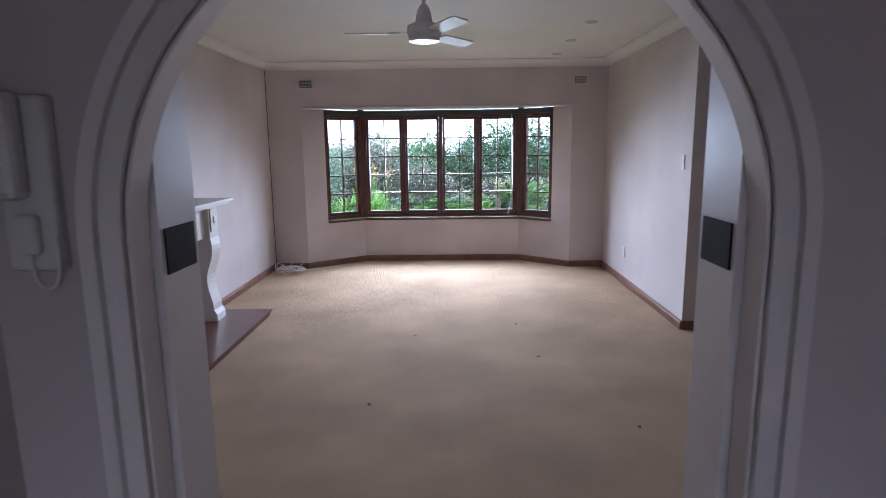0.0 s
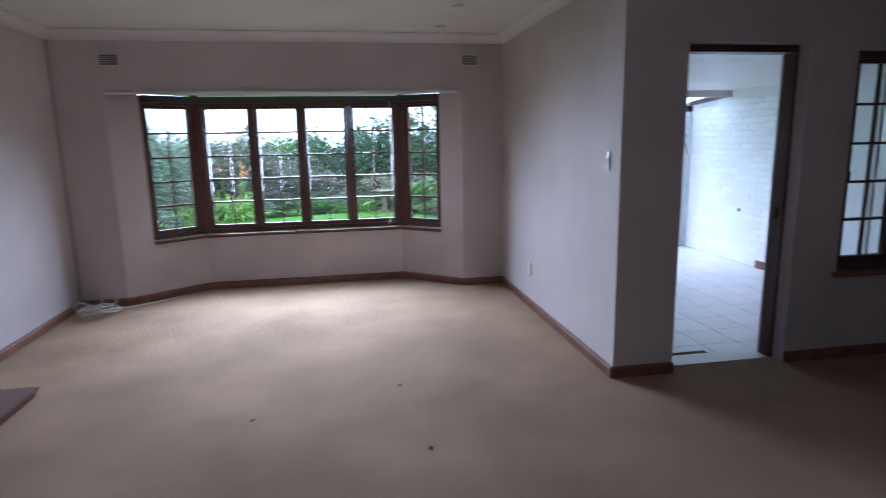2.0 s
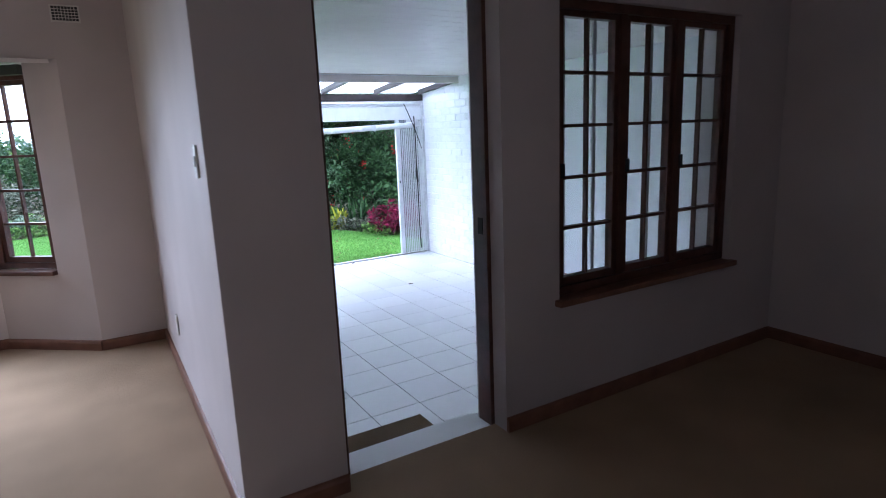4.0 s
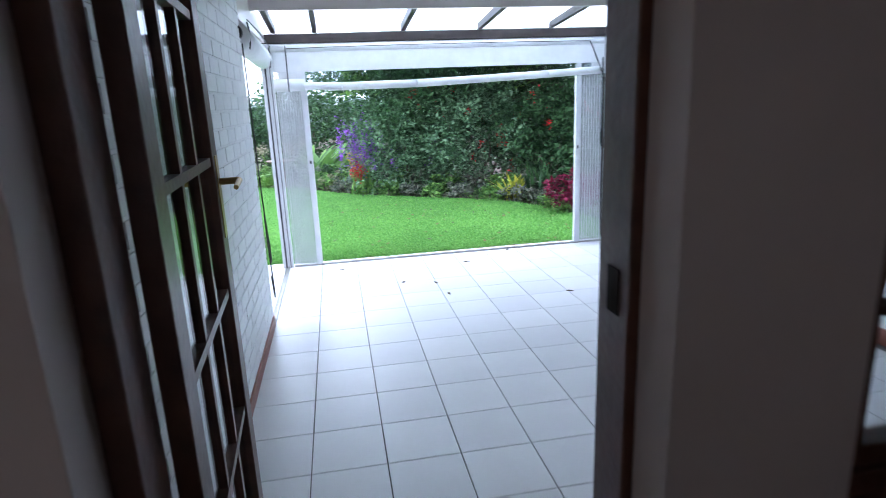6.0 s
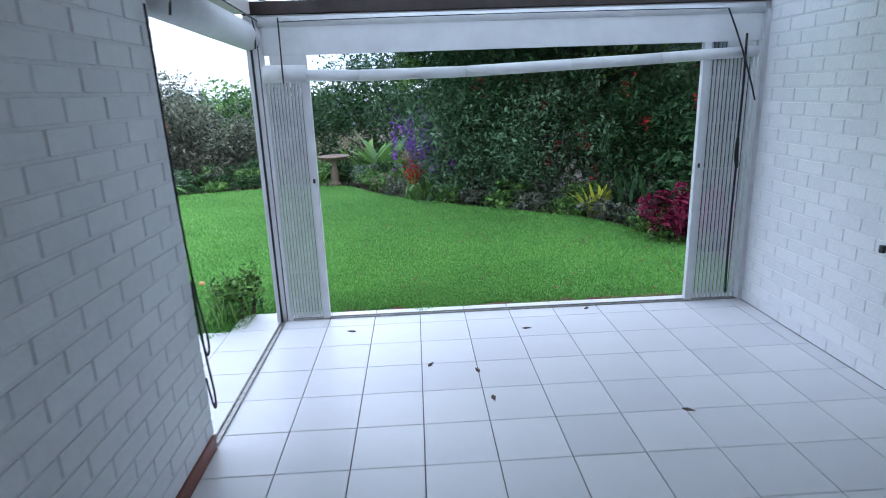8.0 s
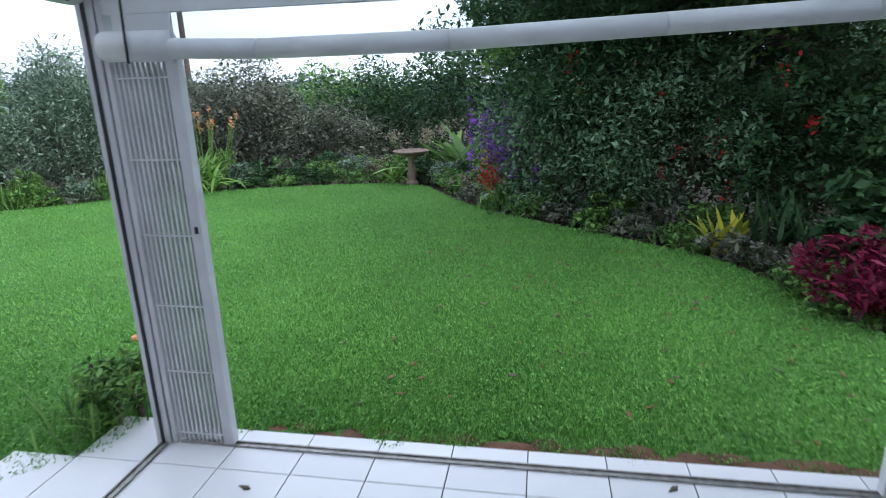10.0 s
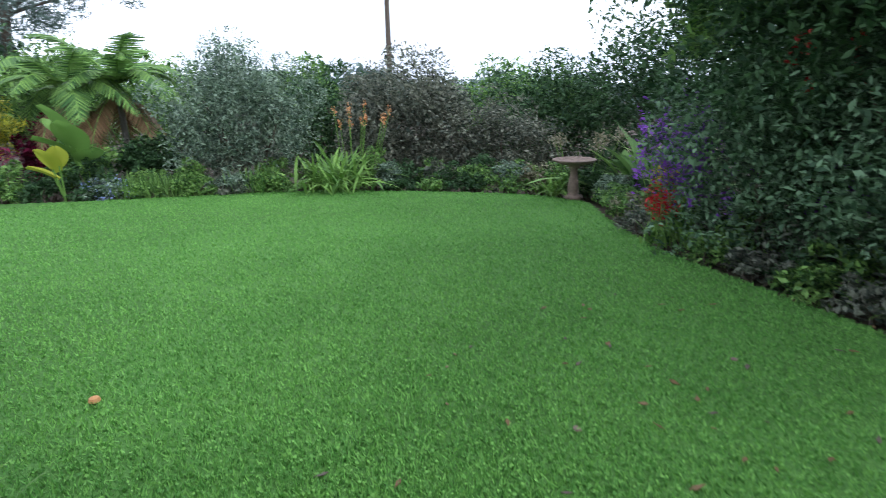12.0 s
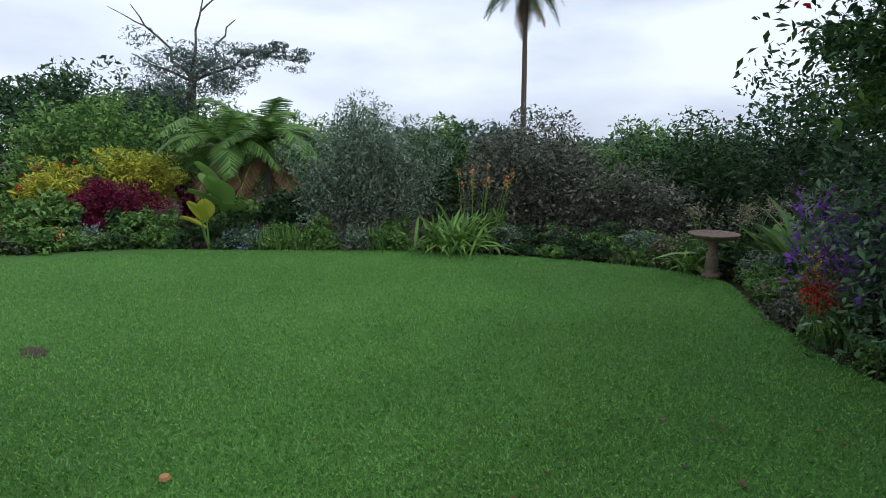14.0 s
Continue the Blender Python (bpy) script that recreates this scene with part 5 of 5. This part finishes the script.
# bare strip where the turf meets the patio
sb = bmesh.new()
for i in range(26):
    x = 2.3 + 3.2 * i / 25
    bmesh.ops.create_icosphere(sb, subdivisions=2, radius=1, matrix=Matrix.LocRotScale((x, 10.16 + 0.03 * math.sin(i * 2.1), -0.215), None, (0.11, 0.045 + 0.03 * abs(math.sin(i * 1.3)), 0.022)))
solid("bare_soil", sb, REDSOIL, "strip of bare reddish soil at the patio edge", "soil", "structure")

# a worn place in the turf
for px, py, pr in ((-1.48, 11.12, 0.13),):
    wb = bmesh.new()
    bmesh.ops.create_icosphere(wb, subdivisions=3, radius=1, matrix=Matrix.LocRotScale((px, py, lawn_z(px, py) - 0.004), None, (pr * 1.5, pr * 0.7, 0.018)))
    for v in wb.verts:
        k = 1 + 0.35 * noise.noise(v.co * 5)
        v.co.x, v.co.y = px + (v.co.x - px) * k, py + (v.co.y - py) * k
    solid("soil_patch", wb, SOIL, "small dark worn patch of soil in the lawn", "soil", "structure", smooth=True)

# birdbath
bt = empty("birdbath", pose(1.5, 18.55, G(1.5, 18.55) - 0.01), "weathered stone birdbath at the lawn edge", "birdbath")
part("pedestal", lathe([(0.12, 0), (0.125, 0.05), (0.10, 0.07), (0.075, 0.10), (0.09, 0.16), (0.085, 0.24), (0.06, 0.38), (0.055, 0.46), (0.08, 0.52), (0.10, 0.55)], 20), STONE, bt, smooth=True)
part("bowl", lathe([(0.09, 0.55), (0.22, 0.57), (0.32, 0.615), (0.345, 0.64), (0.33, 0.645), (0.29, 0.625), (0.15, 0.60), (0.001, 0.598)], 28), STONE, bt, smooth=True)
bush("weed", "scruffy green weed at the paving corner", "plant", 1.82, 10.05, -0.22, (0.26, 0.2, 0.2), 1000, 0.045, MID, 300, 18, 4)
strap_plant("grass_clump", "tuft of long grass at the paving corner", 1.75, 9.92, -0.21, 60, 0.1, 0.3, 0.012, MID, 301, (0.1, 0.8), 0.5)
for i, (x, y, s) in enumerate(((1.27, 11.04, 0.03), (4.1, 13.2, 0.02), (3.5, 12.0, 0.02))):
    solid("fallen_fruit" if i == 0 else "fallen_leaf", lathe([(s * 0.4, 0), (s, s * 0.4), (s * 0.8, s), (s * 0.2, s * 1.3)], 9) if i == 0 else lathe([(s * 0.3, 0), (s * 1.2, 0.006), (s, 0.012), (0.002, 0.014)], 7), ORANGEP if i == 0 else STONE, "small orange fallen fruit in the grass" if i == 0 else "pale fallen leaf on the lawn", "fruit" if i == 0 else "leaf", m=pose(x, y, G(x, y) + 0.005, 0, 0, 30 * i))
g9 = random.Random(21)
for i in range(90):
    x, y = g9.uniform(2.6, 5.8), g9.uniform(10.3, 14.2)
    if inside(x, y):
        s = g9.uniform(0.018, 0.036)
        solid("fallen_leaf", prism([(-s, 0), (-s * 0.3, s * 0.45), (s, 0), (-s * 0.3, -s * 0.45)], (0.0, 0.003), "z"), DRY if i % 3 else BARK, "small dark fallen leaf on the lawn", "leaf", group="fallen leaves", m=pose(x, y, G(x, y) + 0.022, g9.uniform(-20, 20), g9.uniform(-20, 20), g9.uniform(0, 360)))
for i, (x, y) in enumerate(((3.95, 9.62), (3.28, 9.15), (3.55, 9.05), (2.75, 9.72), (4.45, 9.93), (3.6, 8.72), (4.55, 8.5))):
    solid("fallen_leaf", prism([(-0.03, 0), (-0.01, 0.014), (0.03, 0.002), (-0.01, -0.012)], (0.0, 0.005), "z"), BARK, "dry dark leaf on the patio tiles", "leaf", group="patio leaves", m=pose(x, y, PZ + 0.001, 0, 0, 55 * i))

# grass blades near the patio
gr = np.random.default_rng(77)
gn = 620000
gr_, ga = 9.5 * gr.uniform(0, 1, gn) ** 0.85, gr.uniform(0, 2 * np.pi, gn)
gx, gy = 3.4 + gr_ * np.cos(ga), 10.6 + gr_ * np.sin(ga)
IN = np.zeros(len(gx), bool)
poly = RIM + [(-7.2, 7.0), (6.22, 7.0)]
for (x0, y0), (x1, y1) in zip(poly, poly[1:] + poly[:1]):
    c = (y0 > gy) != (y1 > gy)
    IN ^= c & (gx < (x1 - x0) * (gy - y0) / ((y1 - y0) or 1e-9) + x0)
IN &= ~((gx > 2.0) & (gy < 10.13 + 0.05 * np.sin(gx * 7) + 0.04 * np.sin(gx * 17))) & ~((gx > 0.9) & (gx < 2.2) & (gy < 9.97 - (2.1 - gx) * 0.85)) & (gy > 8.6)
gx, gy = gx[IN], gy[IN]
gz = -0.20 - 0.034 * np.maximum(0, gy - 10.1) + 0.012 * np.sin(gx * 0.9) * np.sin(gy * 0.7)
n = len(gx)
hh, aa = gr.uniform(0.012, 0.034, n), gr.uniform(0, 2 * np.pi, n)
ww = gr.uniform(0.003, 0.0075, n)
lx, ly = gr.normal(size=n) * 0.014, gr.normal(size=n) * 0.014
v = np.stack([np.stack([gx - ww * np.cos(aa), gy - ww * np.sin(aa), gz], 1), np.stack([gx + ww * np.cos(aa), gy + ww * np.sin(aa), gz], 1), np.stack([gx + lx, gy + ly, gz + hh], 1)], 1).reshape(-1, 3)
tagged(new("grass", raw_mesh("grass", v, np.arange(3 * n).reshape(n, 3), GRASS)), "short mown green grass blades", "grass", kind="stuff")

cl = np.stack([gx, gy, gz + 0.02], 1)[(np.hypot(gx - 3.6, gy - 11.6) < 5.0)][::4]
tagged(new("clover", leaf_cloud("clover", cl, 0.0125, GRASS, 78, 0.8, 0.0)), "small clover leaves among the grass", "clover", kind="stuff")

# ---- floor tiles and painted bricks ----
TS = 0.328
fp_ = bpy.data.objects["floor_patio"]
tile_mesh = finish("tile", cubes((0.0025, TS - 0.0025, 0.0025, TS - 0.0025, -0.008, 0.0), bevel=0.0015), TILE)


def tile_piece(x0, x1, y0, y1):
    if x1 - x0 < 0.03 or y1 - y0 < 0.03:
        return
    if abs(x1 - x0 - TS) < 1e-3 and abs(y1 - y0 - TS) < 2e-3:
        ob = new("tile", tile_mesh)
    else:
        ob = new("tile", finish("tile_cut", cubes((0.0025, x1 - x0 - 0.0025, 0.0025, y1 - y0 - 0.0025, -0.008, 0.0), bevel=0.0015), TILE))
    ob.matrix_basis = pose(x0, y0, PZ)
    ob.parent = fp_


xs = [2.242 + TS * i for i in range(11)]
ys = [8.184 + 0.3275 * j for j in range(-9, 6)]
for x in xs:
    for y in ys:
        xe = XB2 - 0.002 if y + TS < YK else XB
        y0, y1 = max(y, YD + 0.285), min(y + 0.3275, YG + 0.12)
        tile_piece(x, min(x + TS, xe), y0, y1)
apron = solid("pavement", prism([(2.22, YE), (2.22, 10.13), (2.10, 10.09), (1.3, 9.33), (0.9, 8.85), (0.9, YE)], (PZ - 0.15, PZ - 0.008), "z"), GROUT, "tiled apron outside the side opening", "paving", "structure")
for x in [2.218 - TS * (i + 1) for i in range(4)]:
    for y in ys:
        if 8.3 < y < 9.9 and y + TS * 0.55 < 10.09 - (2.10 - x) * 0.9 + 0.16:
            ob = new("tile", tile_mesh)
            ob.matrix_basis = pose(x, y, PZ)
            ob.parent = apron


def brick_face(owner, xf, sgn, y0, y1, z0, z1, limit, seed):
    """Painted bricks in stretcher bond, proud of their mortar, on a wall that faces along x."""
    g = random.Random(seed)
    L, H, J = 0.222, 0.073, 0.012
    meshes, count, rest = {}, 0, bmesh.new()
    rows = int((z1 - z0) / (H + J))
    for r in range(rows, -1, -1):
        z = z0 + r * (H + J)
        if z + H > z1:
            continue
        y = y0 - (0.5 * (L + J) if r % 2 else 0)
        while y < y1:
            a, b = max(y, y0), min(y + L, y1)
            if b - a > 0.02:
                key = round(b - a, 3)
                o = g.uniform(-0.0008, 0.0012)
                if count < limit:
                    if key not in meshes:
                        meshes[key] = finish("brick", cubes((-0.0065, 0.0065, 0, b - a, 0, H), bevel=0.003), BRICKW)
                    ob = new("brick", meshes[key])
                    ob.matrix_basis = pose(xf + sgn * o, a, z, 0, 0, 0)
                    ob.parent = owner
                    count += 1
                else:
                    box(rest, xf - 0.0065 + sgn * o, xf + 0.0065 + sgn * o, a, b, z, z + H)
            y += L + J
    if len(rest.verts):
        tagged(part("bricks", rest, BRICKW, owner), kind="stuff")
    else:
        rest.free()


brick_face(bpy.data.objects["wall_patio_east"], XB + 0.004, -1, YK + 0.002, 9.95, PZ + 0.004, 2.1, 300, 4)
brick_face(bpy.data.objects["wall_patio_west"], XP - 0.004, 1, YD + 0.26, YE - 0.004, PZ + 0.08, 2.1, 300, 5)
